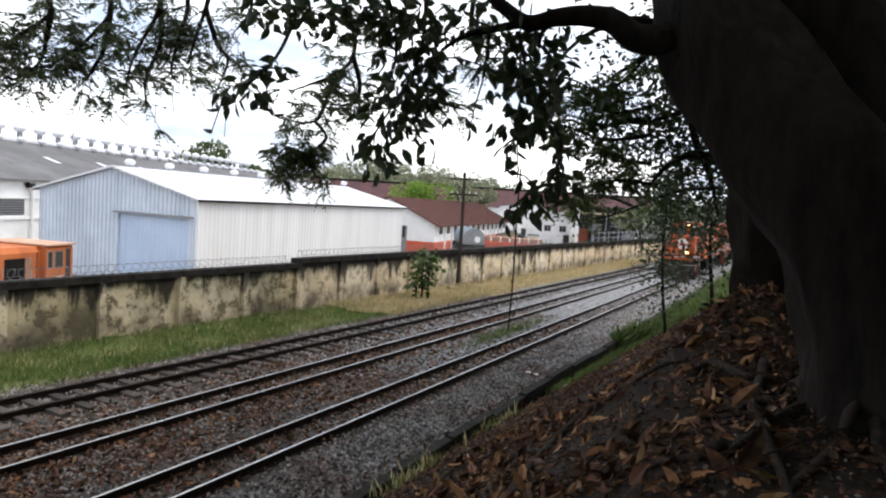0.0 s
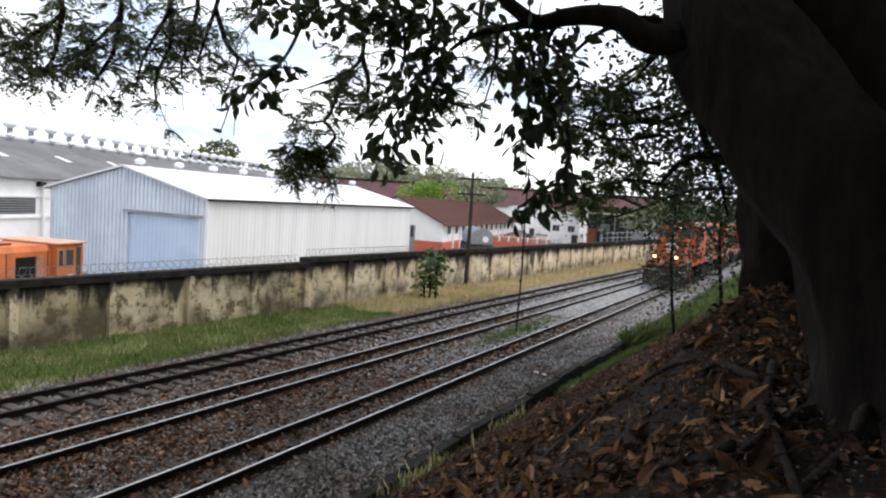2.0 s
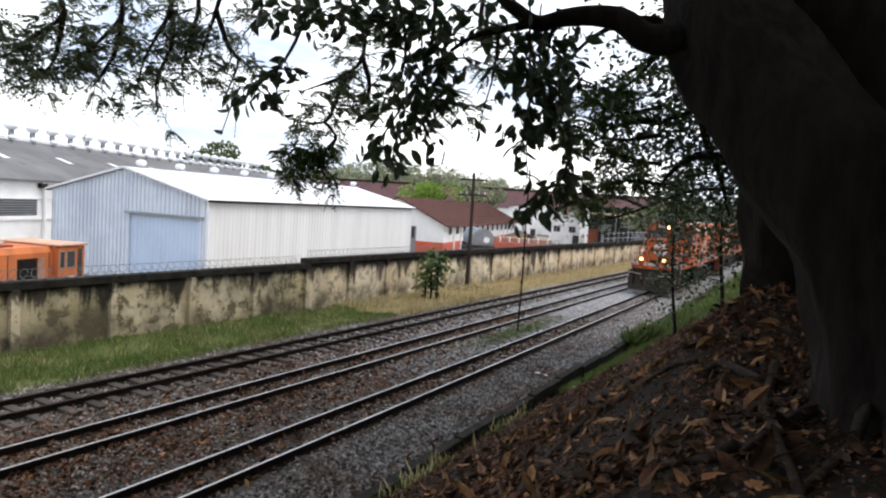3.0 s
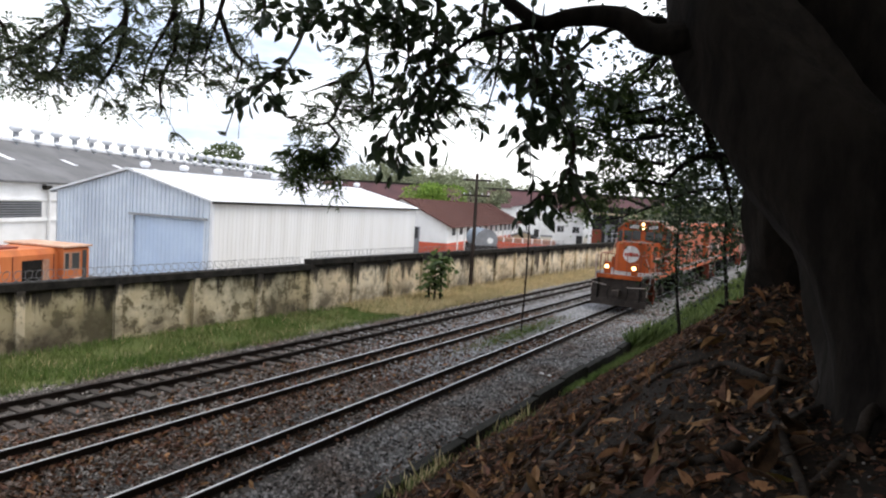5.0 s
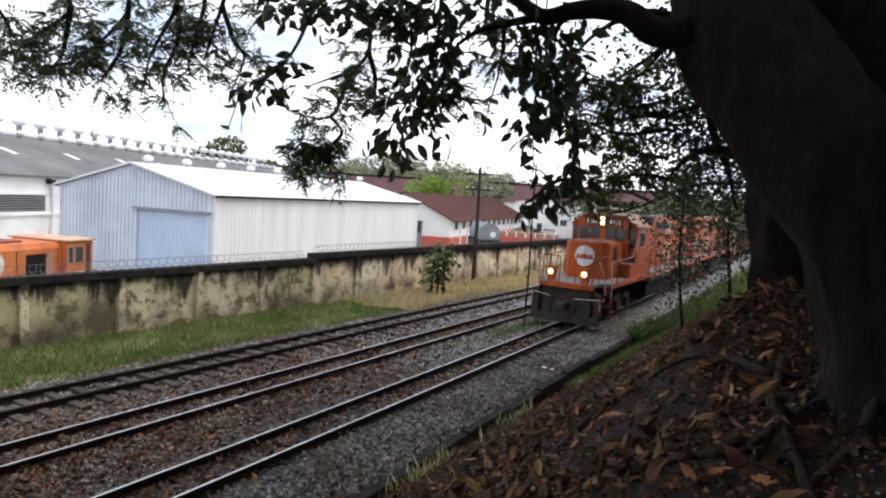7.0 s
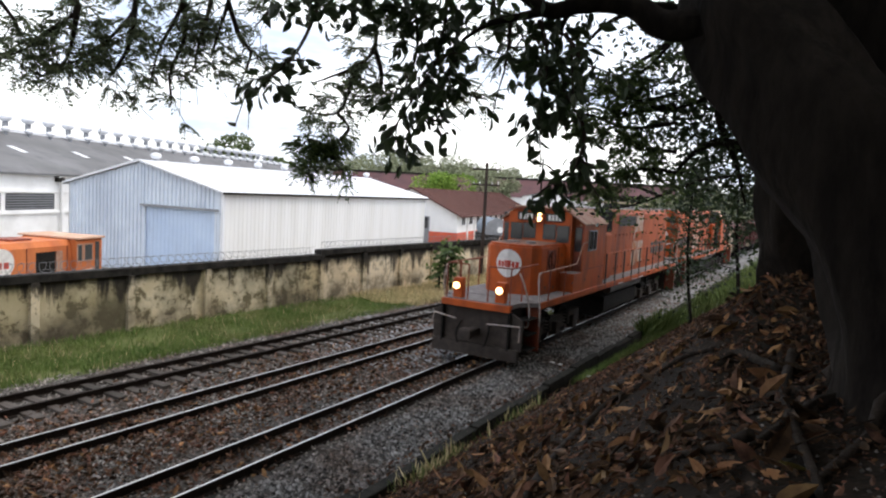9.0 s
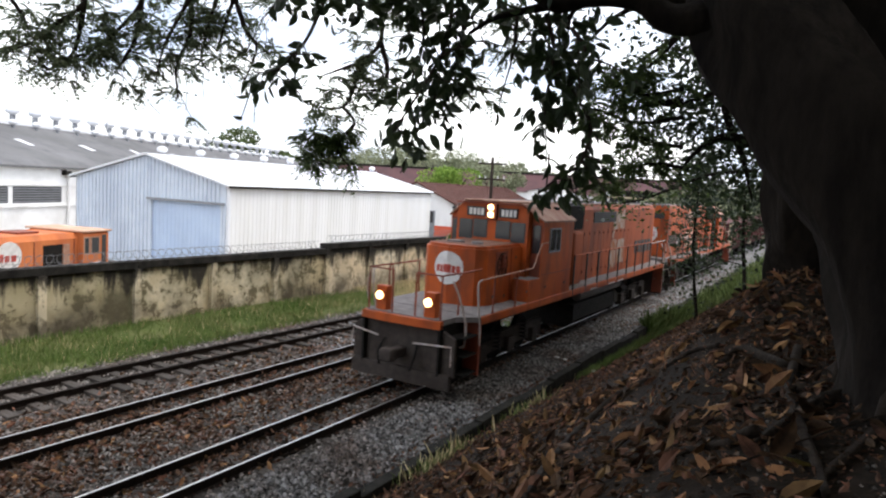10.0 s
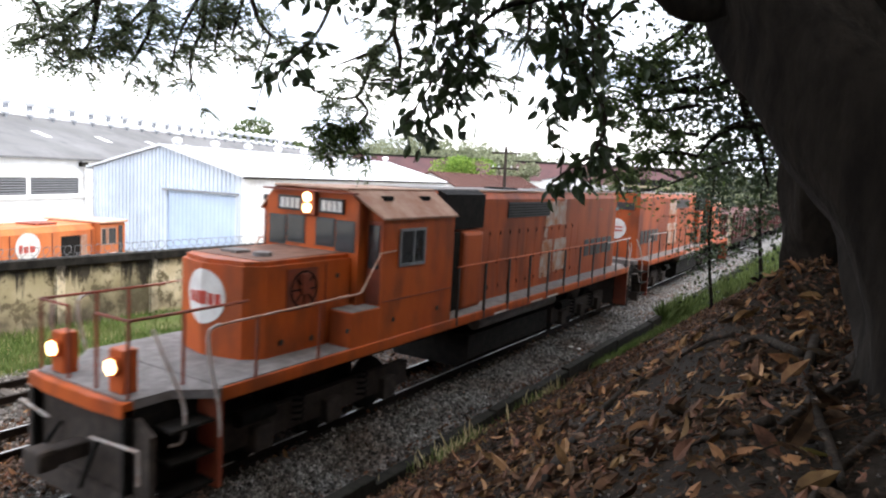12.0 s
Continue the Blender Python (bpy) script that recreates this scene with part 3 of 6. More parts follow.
blades("grass_verge", 42000, verge, 0.24, "grass", "green grass verge at the foot of the wall", 11)
blades("dry_grass_tufts", 1500, verge, 0.26, "dry_grass", "dry straw among the green grass", 17)
blades("dry_grass", 30000, verge_far, 0.3, "dry_grass", "straw-coloured dry grass along the wall", 12)
blades("grass_tuft", 3000, tuft, 0.27, "grass", "patch of short green grass between two tracks", 13)
def kerb_tuft(rng):
    y = rng.choice([rng.normal(9.2, 0.4), rng.normal(10.1, 0.45), rng.normal(13.5, 0.8)])
    return rng.normal(3.1, 0.2), y, rng.uniform(0.4, 1.1)


blades("kerb_grass", 420, kerb_tuft, 0.3, "grass", "thin green tufts along the kerb", 19)
blades("kerb_straw", 240, kerb_tuft, 0.38, "dry_grass", "bleached straw among the kerbside tufts", 20)
blades("grass_strip", 12000, strip, 0.3, "grass", "green grass strip at the foot of the bank", 14)


def foot_weeds(rng):
    y = 25 + 45 * rng.uniform(0, 1) ** 1.3
    return 2.75 + 2.4 * rng.uniform(0, 1) * smooth(24, 34, y), y, rng.uniform(0.5, 1.1) * (0.6 + 0.5 * noise.noise(Vector((0, y, 2)) * 0.5))


blades("tall_weeds", 12000, foot_weeds, 1.15, "weeds", "tall green weeds along the foot of the bank", 23)


def make_kerb():
    kerb = thing("kerb", "weathered concrete kerb along the ballast, colour darkened for shade", "kerb", kind="structure")
    random.seed(9)
    bm = B()
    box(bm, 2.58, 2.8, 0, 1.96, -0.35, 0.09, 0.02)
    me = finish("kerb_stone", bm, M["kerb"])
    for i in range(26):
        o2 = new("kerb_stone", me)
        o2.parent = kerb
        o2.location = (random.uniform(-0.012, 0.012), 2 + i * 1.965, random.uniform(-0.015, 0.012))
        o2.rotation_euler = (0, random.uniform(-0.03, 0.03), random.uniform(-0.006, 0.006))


make_kerb()


# ---------------------------------------------------------------- boundary wall
def make_wall():
    wall = thing("boundary_wall", "long stained cream plaster wall with dark coping", "wall", kind="structure")
    ang = -math.atan(0.039)
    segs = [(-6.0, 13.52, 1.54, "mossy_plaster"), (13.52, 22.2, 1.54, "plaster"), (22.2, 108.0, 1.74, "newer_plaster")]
    for a, b, h, skin in segs:
        L = (b - a) / math.cos(ang)
        m = Matrix.Translation((wall_x(a), a, 0)) @ Matrix.Rotation(ang, 4, "Z")
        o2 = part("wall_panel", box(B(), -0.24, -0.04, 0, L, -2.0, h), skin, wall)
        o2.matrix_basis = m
        o2 = part("coping", box(B(), -0.34, 0.07, 0, L, h, h + 0.24, 0.02), "coping", wall, "soot-black concrete coping")
        o2.matrix_basis = m
    bm = B()
    box(bm, -0.1, 0.1, -0.12, 0.12, -0.6, 1.55, 0.012)
    low = finish("pier", bm, M["pier_plaster"])
    bm = B()
    box(bm, -0.1, 0.1, -0.12, 0.12, -0.6, 1.75, 0.012)
    high = finish("pier", bm, M["pier_plaster"])
    for k in range(-9, 28):
        y = 22.3 + k * (2.93 if k < 0 else 2.87)
        o2 = new("pier", low if k < 0 else high)
        o2.parent = wall
        o2.matrix_basis = Matrix.Translation((wall_x(y) + 0.0, y, 0)) @ Matrix.Rotation(ang, 4, "Z")
    # coils of barbed wire on the coping
    wire = thing("barbed_wire", "coiled barbed wire along the top of the wall", "wire")
    for a, b, h in ((6.0, 22.0, 1.79), (22.4, 52.0, 1.99)):
        bm = B()
        n = int((b - a) / 0.30)
        pts = []
        for i in range(n * 12):
            t = i / 12
            yy = a + t * 0.30
            an = 2 * math.pi * t
            pts.append((wall_x(yy) - 0.12 + 0.15 * math.cos(an), yy + 0.1 * math.sin(an * 1.01), h + 0.16 + 0.16 * math.sin(an)))
        tube(bm, pts, 0.008, 4)
        part("wire_coil", bm, "wire", wire)
        bm = B()
        for zz in (0.1, 0.3):
            tube(bm, [(wall_x(a) - 0.12, a, h + zz), (wall_x(b) - 0.12, b, h + zz)], 0.006, 4)
        part("strand", bm, "wire", wire)
    return wall


make_wall()


# ---------------------------------------------------------------- sheet-metal hall
def frame_between(p, q):
    """A frame at p with its y axis towards q."""
    p, q = Vector((*p, 0)), Vector((*q, 0))
    d = (q - p).normalized()
    x = Vector((d.y, -d.x, 0))
    return Matrix(((x.x, d.x, 0, p.x), (x.y, d.y, 0, p.y), (0, 0, 1, 0), (0, 0, 0, 1))), (q - p).length


def ribbed(bm, p0, p1, z0, top, pitch, depth, axis_out):
    """A ribbed sheet wall from p0 to p1 (x, y), its top given by top(s)."""
    p0, p1 = Vector((*p0, 0)), Vector((*p1, 0))
    d = p1 - p0
    L = d.length
    d.normalize()
    prof = []
    s = 0.0
    while s < L:
        for ds, o in ((0, 0), (0.55, 0), (0.65, 1), (0.9, 1)):
            if s + ds * pitch <= L:
                prof.append((s + ds * pitch, o * depth))
        s += pitch
    prof.append((L, 0))
    out = Vector(axis_out)
    lo = [bm.verts.new(p0 + d * s + out * o + Vector((0, 0, z0))) for s, o in prof]
    hi = [bm.verts.new(p0 + d * s + out * o + Vector((0, 0, top(s)))) for s, o in prof]
    for i in range(len(prof) - 1):
        bm.faces.new((lo[i], lo[i + 1], hi[i + 1], hi[i]))
    return bm


def turbine(parent, x, y, z, r=0.35, mesh={}):
    """A round roof ventilator."""
    if "neck" not in mesh:
        mesh["neck"] = finish("vent_neck", cyl(B(), (0, 0, -0.5), (0, 0, 0.75), 0.45, 0.4, 12), M["grey_metal"])
        bm = B()
        bmesh.ops.create_uvsphere(bm, u_segments=16, v_segments=8, radius=1.0, matrix=Matrix.Translation((0, 0, 0.95)) @ Matrix.Diagonal((1, 1, 0.66, 1)))
        cyl(bm, (0, 0, 0.7), (0, 0, 0.95), 0.75, 1.0, 16)
        mesh["ball"] = finish("vent_cowl", bm, M["white_roof"], True)
    v = new("roof_vent")
    v.parent = parent
    v.location, v.scale = (x, y, z), (r, r, r)
    for k, nm in (("neck", "vent_neck"), ("ball", "vent_cowl")):
        c = new(nm, mesh[k])
        c.parent = v


def make_hall():
    near, far = (-25.9, 31.0), (-29.6, 62.0)
    m, L = frame_between(near, far)
    hall = thing("warehouse", "pale sheet-metal warehouse with white gabled roof", "warehouse", m)
    W, E, R, Z0 = 14.3, 3.93, 5.69, -2.0
    slope = (R - E) / (W / 2)
    part("side_wall", ribbed(B(), (0, 0), (0, L), Z0, lambda s: E - 0.05, 0.42, 0.035, (1, 0, 0)), "white_sheet", hall)
    door0, door1, dz = -0.55, -6.85, 2.6
    gtop = lambda x: E + (W / 2 - abs(-x - W / 2)) * slope - 0.06
    bm = B()
    ribbed(bm, (door0, 0), (0, 0), Z0, lambda s: gtop(door0 + s), 0.36, 0.11, (0, -1, 0))
    ribbed(bm, (-W, 0), (door1, 0), Z0, lambda s: gtop(-W + s), 0.36, 0.11, (0, -1, 0))
    ribbed(bm, (door1, 0), (door0, 0), dz, lambda s: gtop(door1 + s), 0.36, 0.11, (0, -1, 0))
    part("gable_wall", bm, "metal_wall", hall, "ribbed metal gable with the skylight's blue in its colour")
    part("far_gable", prism(B(), [(-W, Z0), (0, Z0), (0, E - 0.05), (-W / 2, R - 0.05), (-W, E - 0.05)], L - 0.1, L), "white_sheet", hall)
    part("far_side_wall", box(B(), -W, -W + 0.1, 0, L, Z0, E - 0.05), "white_sheet", hall)
    d = part("sliding_door", ribbed(B(), (door1, 0.12), (door0, 0.12), Z0, lambda s: dz + 0.05, 0.36, 0.03, (0, -1, 0)), "door_sheet", hall, "light blue ribbed sliding door")
    part("door_rail", box(B(), door1 - 0.2, door0 + 0.3, -0.24, -0.135, dz, dz + 0.14), "grey_metal", hall)
    for x in (door1, door0):
        part("door_jamb", box(B(), x - 0.08, x + 0.08, -0.08, 0.1, Z0, dz), "metal_wall", hall)
    part("corner_trim", box(B(), -0.16, 0.06, -0.06, 0.1, Z0, E - 0.02), "white_roof", hall)
    for sgn, nm in ((1, "roof_slope"), (-1, "roof_slope")):
        bm = B()
        n = 44
        x_in, x_out = -W / 2, (0.25 if sgn > 0 else -W - 0.25)
        for i in range(n):
            a, b = -0.3 + (L + 0.6) * i / n, -0.3 + (L + 0.6) * (i + 1) / n
            for (q0, q1, h0, h1) in ((a, a + (b - a) * 0.75, 0, 0), (a + (b - a) * 0.75, a + (b - a) * 0.82, 0, 0.05), (a + (b - a) * 0.82, a + (b - a) * 0.93, 0.05, 0.05), (a + (b - a) * 0.93, b, 0.05, 0)):
                zo = E - 0.25 * slope + 0.02
                vs = [bm.verts.new((x_in, q0, R + h0)), bm.verts.new((x_in, q1, R + h1)), bm.verts.new((x_out, q1, zo + h1)), bm.verts.new((x_out, q0, zo + h0))]
                bm.faces.new(vs if sgn > 0 else vs[::-1])
        part(nm, bm, "white_roof", hall, "white corrugated roof slope")
        part("eaves_gutter", box(B(), x_out - 0.06, x_out + 0.06, -0.3, L + 0.3, E - 0.2, E - 0.06), "coping" if sgn > 0 else "grey_metal", hall, "dark-stained gutter")
    part("ridge_cap", box(B(), -W / 2 - 0.25, -W / 2 + 0.25, -0.3, L + 0.3, R - 0.05, R + 0.06), "white_roof", hall)
    for sx, ex in ((-W / 2, 0.25), (-W / 2, -W - 0.25)):
        bm = B()
        tube(bm, [(sx, -0.32, R + 0.02), (ex, -0.32, E - 0.25 * slope)], 0.09, 4)
        part("verge_trim", bm, "white_roof", hall)
    for i in range(9):
        turbine(hall, -W / 2, 1.2 + i * 3.7, R + 0.05, 0.36)


make_hall()


def make_long_hall():
    """The long grey-roofed works hall behind."""
    a, b = Vector((-57.6, 33.7)), Vector((-95.0, 127.7))
    m, L = frame_between(a - (b - a).normalized() * 25, b)
    m = m.copy()
    L += 25
    hall = thing("works_hall", "long works hall with dark grey roof and white wall", "factory", m)
    E, R, W, Z0 = 4.5, 9.0, 14.0, -2.0
    bm = B()
    vs = [bm.verts.new(p) for p in ((0.6, -1, E - 0.2), (0.6, L, E - 0.2), (-W, L, R), (-W, -1, R))]
    bm.faces.new(vs)
    vs2 = [bm.verts.new(p) for p in ((0.6, -1, E - 0.4), (0.6, L, E - 0.4), (-W, L, R - 0.2), (-W, -1, R - 0.2))]
    bm.faces.new(vs2[::-1])
    for i in range(4):
        bm.faces.new((vs[i], vs2[i], vs2[(i + 1) % 4], vs[(i + 1) % 4]))
    part("roof", bm, "grey_roof", hall, "dark grey fibre-cement roof")
    part("far_roof", plate(B(), [(-W, -1), (-W, L), (-2 * W, L), (-2 * W, -1)], E, R - 0.05), "grey_roof", hall)
    part("wall", box(B(), -0.3, 0.0, 0, L, Z0, E - 0.3), "white_wall", hall)
    part("end_wall", prism(B(), [(-2 * W, Z0), (-0.3, Z0), (-0.3, E - 0.4), (-W, R - 0.3), (-2 * W, E - 0.4)], L - 0.3, L), "white_wall", hall)
    for i in range(5):
        y0 = -2.4 + i * 6.9
        w = thing("louvre_window", "", "")
        w.parent = hall
        for z in np.arange(0.85, 2.2, 0.24):
            s = box(B(), -0.02, 0.1, y0, y0 + 6.3, z, z + 0.1)
            part("slat", s, "grey_metal", w)
        part("opening", box(B(), 0.0, 0.02, y0, y0 + 6.3, 0.75, 2.3), "dark", w)
    part("hopper_head", box(B(), 0.05, 0.6, 31.5, 32.3, E - 1.0, E - 0.55, 0.05), "coping", hall)
    part("ledge", box(B(), 0.0, 0.22, 0, L, 0.35, 0.6), "white_wall", hall)
    part("ledge", box(B(), 0.0, 0.16, 0, L, 2.4, 2.6), "white_wall", hall)
    bm = B()
    tube(bm, [(0.3, 31.9, E - 0.3), (0.3, 31.9, E - 0.8), (0.3, 32.3, E - 1.3), (0.3, 32.3, Z0)], 0.16, 8)
    part("downpipe", bm, "white_wall", hall)
    for i in range(34):
        turbine(hall, -W + 0.1, 2 + i * 3.55, R + 0.75, 0.8)
        turbine(hall, -W + 1.8, 3.7 + i * 3.55, R - 0.45, 0.5)
    part("ridge_cap", box(B(), -W - 0.3, -W + 0.5, -1, L, R - 0.15, R + 0.22), "white_roof", hall, "pale ridge capping")
    for i in range(12):
        y0 = 4 + i * 10.0
        zz = lambda x: E - 0.2 + (0.6 - x) * (R - E + 0.2) / (W + 0.6)
        bm = B()
        hi = [bm.verts.new((x, y, zz(x) + 0.05)) for x, y in ((-5.8, y0), (-5.8, y0 + 0.9), (-7.6, y0 + 0.9), (-7.6, y0))]
        lo = [bm.verts.new((v.co.x, v.co.y, v.co.z - 0.04)) for v in hi]
        bm.faces.new(hi)
        for k in range(4):
            bm.faces.new((hi[k], lo[k], lo[(k + 1) % 4], hi[(k + 1) % 4]))
        part("skylight", bm, "white_roof", hall)


make_long_hall()


def make_house():
    near, far = (-32.0, 73.6), (-42.6, 121.6)
    m, L = frame_between(near, far)
    h = thing("red_roof_shed", "long white shed with brown tiled roof and red dado", "house", m)
    W, E, R, Z0 = 12.2, 2.0, 5.0, -2.0
    part("wall", prism(B(), [(-W, Z0), (0, Z0), (0, E), (-W / 2, R - 0.15), (-W, E)], 0, L), "white_wall", h)
    part("dado", box(B(), -W - 0.04, 0.05, -0.05, L, Z0, -0.35), "red_paint", h, "red painted lower wall")
    for s in (1, -1):
        xe = 0.7 if s > 0 else -W - 0.7
        ze = E - 0.7 * (R - E) / (W / 2) + 0.1
        bm = B()
        prism(bm, [(-W / 2, R), (xe, ze), (xe, ze - 0.15), (-W / 2, R - 0.15)], -0.6, L + 0.6)
        part("roof_slope", bm, "red_tile", h, "weathered brown clay-tile roof")
        n = 40
        bm = B()
        for i in range(n):
            y = -0.5 + (L + 1) * i / n
            tube(bm, [(-W / 2, y, R + 0.03), (xe, y, ze + 0.03)], 0.06, 4)
        part("tile_ribs", bm, "red_tile", h)
    part("door", box(B(), -4.9, -3.6, -0.06, 0.0, Z0, 1.5), "grey_metal", h, "grey door")
    part("door_window", box(B(), -4.7, -3.8, -0.1, -0.05, 0.0, 1.4), "dark", h)
    for i in range(13):
        y = 2.2 + i * 3.6
        w = part("window", box(B(), 0.0, 0.06, y, y + 1.3, 0.6, 1.5), "dark", h)
        part("window_frame", box(B(), 0.03, 0.09, y - 0.1, y + 1.4, 0.45, 0.6), "white_wall", w)
        part("pilaster", box(B(), 0.0, 0.18, y + 2.2, y + 2.6, Z0, E - 0.2), "white_wall", h)


make_house()


# ---------------------------------------------------------------- distant buildings
def simple_house(name, label, at, w, d, e, r, wall="white_wall", roof="grey_roof", windows=2):
    h = thing(name, label, "house", at)
    part("wall", prism(B(), [(-w / 2, -2.4), (w / 2, -2.4), (w / 2, e), (0, r - 0.1), (-w / 2, e)], 0, d), wall, h)
    for s in (1, -1):
        xe = s * (w / 2 + 0.4)
        ze = e - 0.4 * (r - e) / (w / 2)
        part("roof_slope", prism(B(), [(0, r + 0.1), (xe, ze + 0.1), (xe, ze), (0, r)], -0.4, d + 0.4), roof, h)
    part("door", box(B(), w * 0.28, w * 0.28 + 1.1, -0.06, 0.0, -2.4, 0.1), "dark", h, "dark doorway")
    part("plinth", box(B(), -w / 2 - 0.05, w / 2 + 0.05, -0.12, -0.07, -2.4, -1.6), "grey_metal", h, "grey plinth")
    for i in range(windows):
        x = (i + 0.5) / windows * w - w / 2
        win = part("window", box(B(), x - 0.6, x + 0.6, -0.05, 0.0, e - 2.0, e - 0.9), "dark", h)
        part("window_frame", box(B(), x - 0.7, x + 0.7, -0.08, -0.05, e - 2.15, e - 2.0), "white_wall", win)
        part("pane", box(B(), x - 0.02, x + 0.02, -0.09, -0.05, e - 2.0, e - 0.9), "white_wall", win)
    return h


def polar(az, d, z=0.0):
    """A place at a bearing (degrees left of +Y) and a distance from the eye."""
    return Vector((EYE[0] - d * math.sin(radians(az)), d * math.cos(radians(az)), z))


def make_far():
    h = thing("long_brown_roof", "very long building with low brown roof", "factory", Matrix.Translation(polar(39.5, 200)) @ Matrix.Rotation(radians(-72), 4, "Z"))
    part("roof", prism(B(), [(-9, 4.2), (0, 9.2), (9, 4.2)], 0, 95), "dark_red_roof", h)
    part("wall", box(B(), -8.5, 8.5, 0.3, 94.7, -2.4, 4.25), "white_wall", h)
    part("ridge", box(B(), -0.5, 0.5, 0, 95, 9.0, 9.5), "coping", h)
    face = lambda az, d: Matrix.Translation(polar(az, d)) @ Matrix.Rotation(radians(az), 4, "Z")
    simple_house("white_house", "white gabled house with grey roof", face(18.8, 128), 5.6, 14, 2.6, 4.4, windows=2)
    simple_house("white_house", "tall white house with dark windows", face(22.3, 150), 6.5, 12, 4.6, 5.3, windows=2)
    simple_house("white_house", "low white building with grey roof", face(20.6, 165), 9, 12, 4.2, 5.6, windows=3)
    simple_house("cream_annex", "small cream annex beside the white houses", face(22.4, 118), 4, 5, -0.3, 0.4, wall="cream", windows=1)
    # open shelter with white posts
    s = thing("open_shed", "open shed with dark flat roof and white posts", "shed", face(14.6, 118))
    part("roof", box(B(), -5.4, 5.4, 0, 12, 5.2, 5.7, 0.05), "coping", s)
    part("fascia", box(B(), -5.6, 5.6, -0.15, 0, 4.3, 4.6), "cream", s)
    # The shed's inner shade is put into this wall's dark colour.
    part("back_wall", box(B(), -5.4, 5.4, 11.8, 12, -2, 5.2), "dark", s, "back wall coloured dark for the shade inside the shed")
    for x in (-5.0, 5.0):
        part("post", box(B(), x - 0.3, x + 0.3, 0.2, 0.7, -2, 5.2), "white_wall", s)
    for x in (-2.4, -0.2, 2.0, 3.4):
        part("inner_post", box(B(), x - 0.12, x + 0.12, 3.0, 3.3, -2, 5.2), "grey_metal", s)
    for x0, x1, z in ((-3.2, -1.0, 2.6), (0.6, 2.8, 3.4), (3.0, 4.6, 1.2)):
        part("crate", box(B(), x0, x1, 6.0, 8.0, z - 1.2, z, 0.05), "grey_metal", s)
    part("machine", box(B(), -5.5, -3.2, 4, 7, -2, 1.6, 0.2), "orange_deep", s)
    # low red vehicles and blue tank by the shed
    v = thing("tank_wagon", "blue-grey tank wagon in the yard", "wagon", Matrix.Translation(polar(25.5, 66, -2.0)) @ Matrix.Rotation(radians(38), 4, "Z"))
    bm = B()
    cyl(bm, (0, 0, 3.30), (0, 5.0, 3.30), 1.08, seg=24)
    part("tank", bm, "blue", v)
    for y in (-0.02, 1.6, 3.3):
        part("band", cyl(B(), (0, y, 3.30), (0, y + 0.1, 3.30), 1.11, seg=24), "grey_metal", v)
    part("manhole", cyl(B(), (0.35, -0.06, 3.30), (0.35, 0.0, 3.30), 0.3, seg=16), "white_wall", v)
    part("frame", box(B(), -1.1, 1.1, -0.3, 5.3, 0.0, 2.78), "under", v)
    f = thing("flat_wagon", "low red flat wagon with loaded frames", "wagon", Matrix.Translation(polar(22.4, 104, -2.0)) @ Matrix.Rotation(radians(22), 4, "Z"))
    part("bed", box(B(), -6.2, 6.2, -1.2, 1.2, 0.0, 1.3, 0.03), "red_paint", f)
    for i in range(9):
        x = -5.8 + i * 1.42
        part("stake", box(B(), x - 0.1, x + 0.1, -1.25, -1.15, 1.3, 2.1), "white_wall", f)
    part("load", box(B(), -5.9, 4.8, -0.9, 0.9, 1.3, 2.0, 0.1), "cab_roof", f)
    # second boundary railing far down the wall
    fe = thing("fence", "grey railing on the far end of the wall", "fence")
    for i in range(22):
        y = 62 + i * 1.6
        part("fence_post", box(B(), wall_x(y) - 0.2, wall_x(y) - 0.1, y, y + 0.08, 1.9, 2.9), "grey_metal", fe)
    for z in (2.3, 2.8):
        bm = B()
        tube(bm, [(wall_x(62) - 0.15, 62, z), (wall_x(97) - 0.15, 97, z)], 0.03, 5)
        part("fence_rail", bm, "grey_metal", fe)


make_far()


def make_poles():
    p = thing("utility_pole", "tall dark wooden utility pole by the wall", "pole", Matrix.Translation((-9.36, 35.75, -0.15)))
    part("shaft", tube(B(), [(0, 0, 0), (0.03, 0, 3.5), (0.0, 0, 6.7)], [0.13, 0.11, 0.085], 10), "pole", p)
    for z in (5.4, 6.3):
        part("crossarm", box(B(), -0.9, 0.9, -0.05, 0.05, z - 0.05, z + 0.05, 0.01), "pole", p)
        for x in (-0.8, -0.4, 0.4, 0.8):
            part("insulator", cyl(B(), (x, 0, z + 0.05), (x, 0, z + 0.2), 0.04, 0.02, 8), "white_wall", p)
    q = thing("thin_pole", "thin rusty iron pole between two tracks", "pole", Matrix.Translation((-1.34, 24.43, -0.2)))
    part("shaft", tube(B(), spline([(0, 0, 0), (0.05, 0, 2.5), (0.02, 0, 4.6), (0.04, 0, 6.4)]), 0.033, 7), "rail", q)
    for z in (1.1, 2.0, 2.9, 3.9):
        part("clamp", cyl(B(), (0.03, 0, z), (0.03, 0, z + 0.12), 0.05, seg=8), "rail", q)
    return p


make_poles()


# ---------------------------------------------------------------- trees
def shell_points(rng, c, r, n, squash=0.8):
    v = rng.normal(size=(n, 3))
    v /= np.linalg.norm(v, axis=1)[:, None]
    v *= (rng.uniform(0.55, 1.05, n) ** 0.6)[:, None] * r
    v[:, 2] *= squash
    return v + np.asarray(c), v


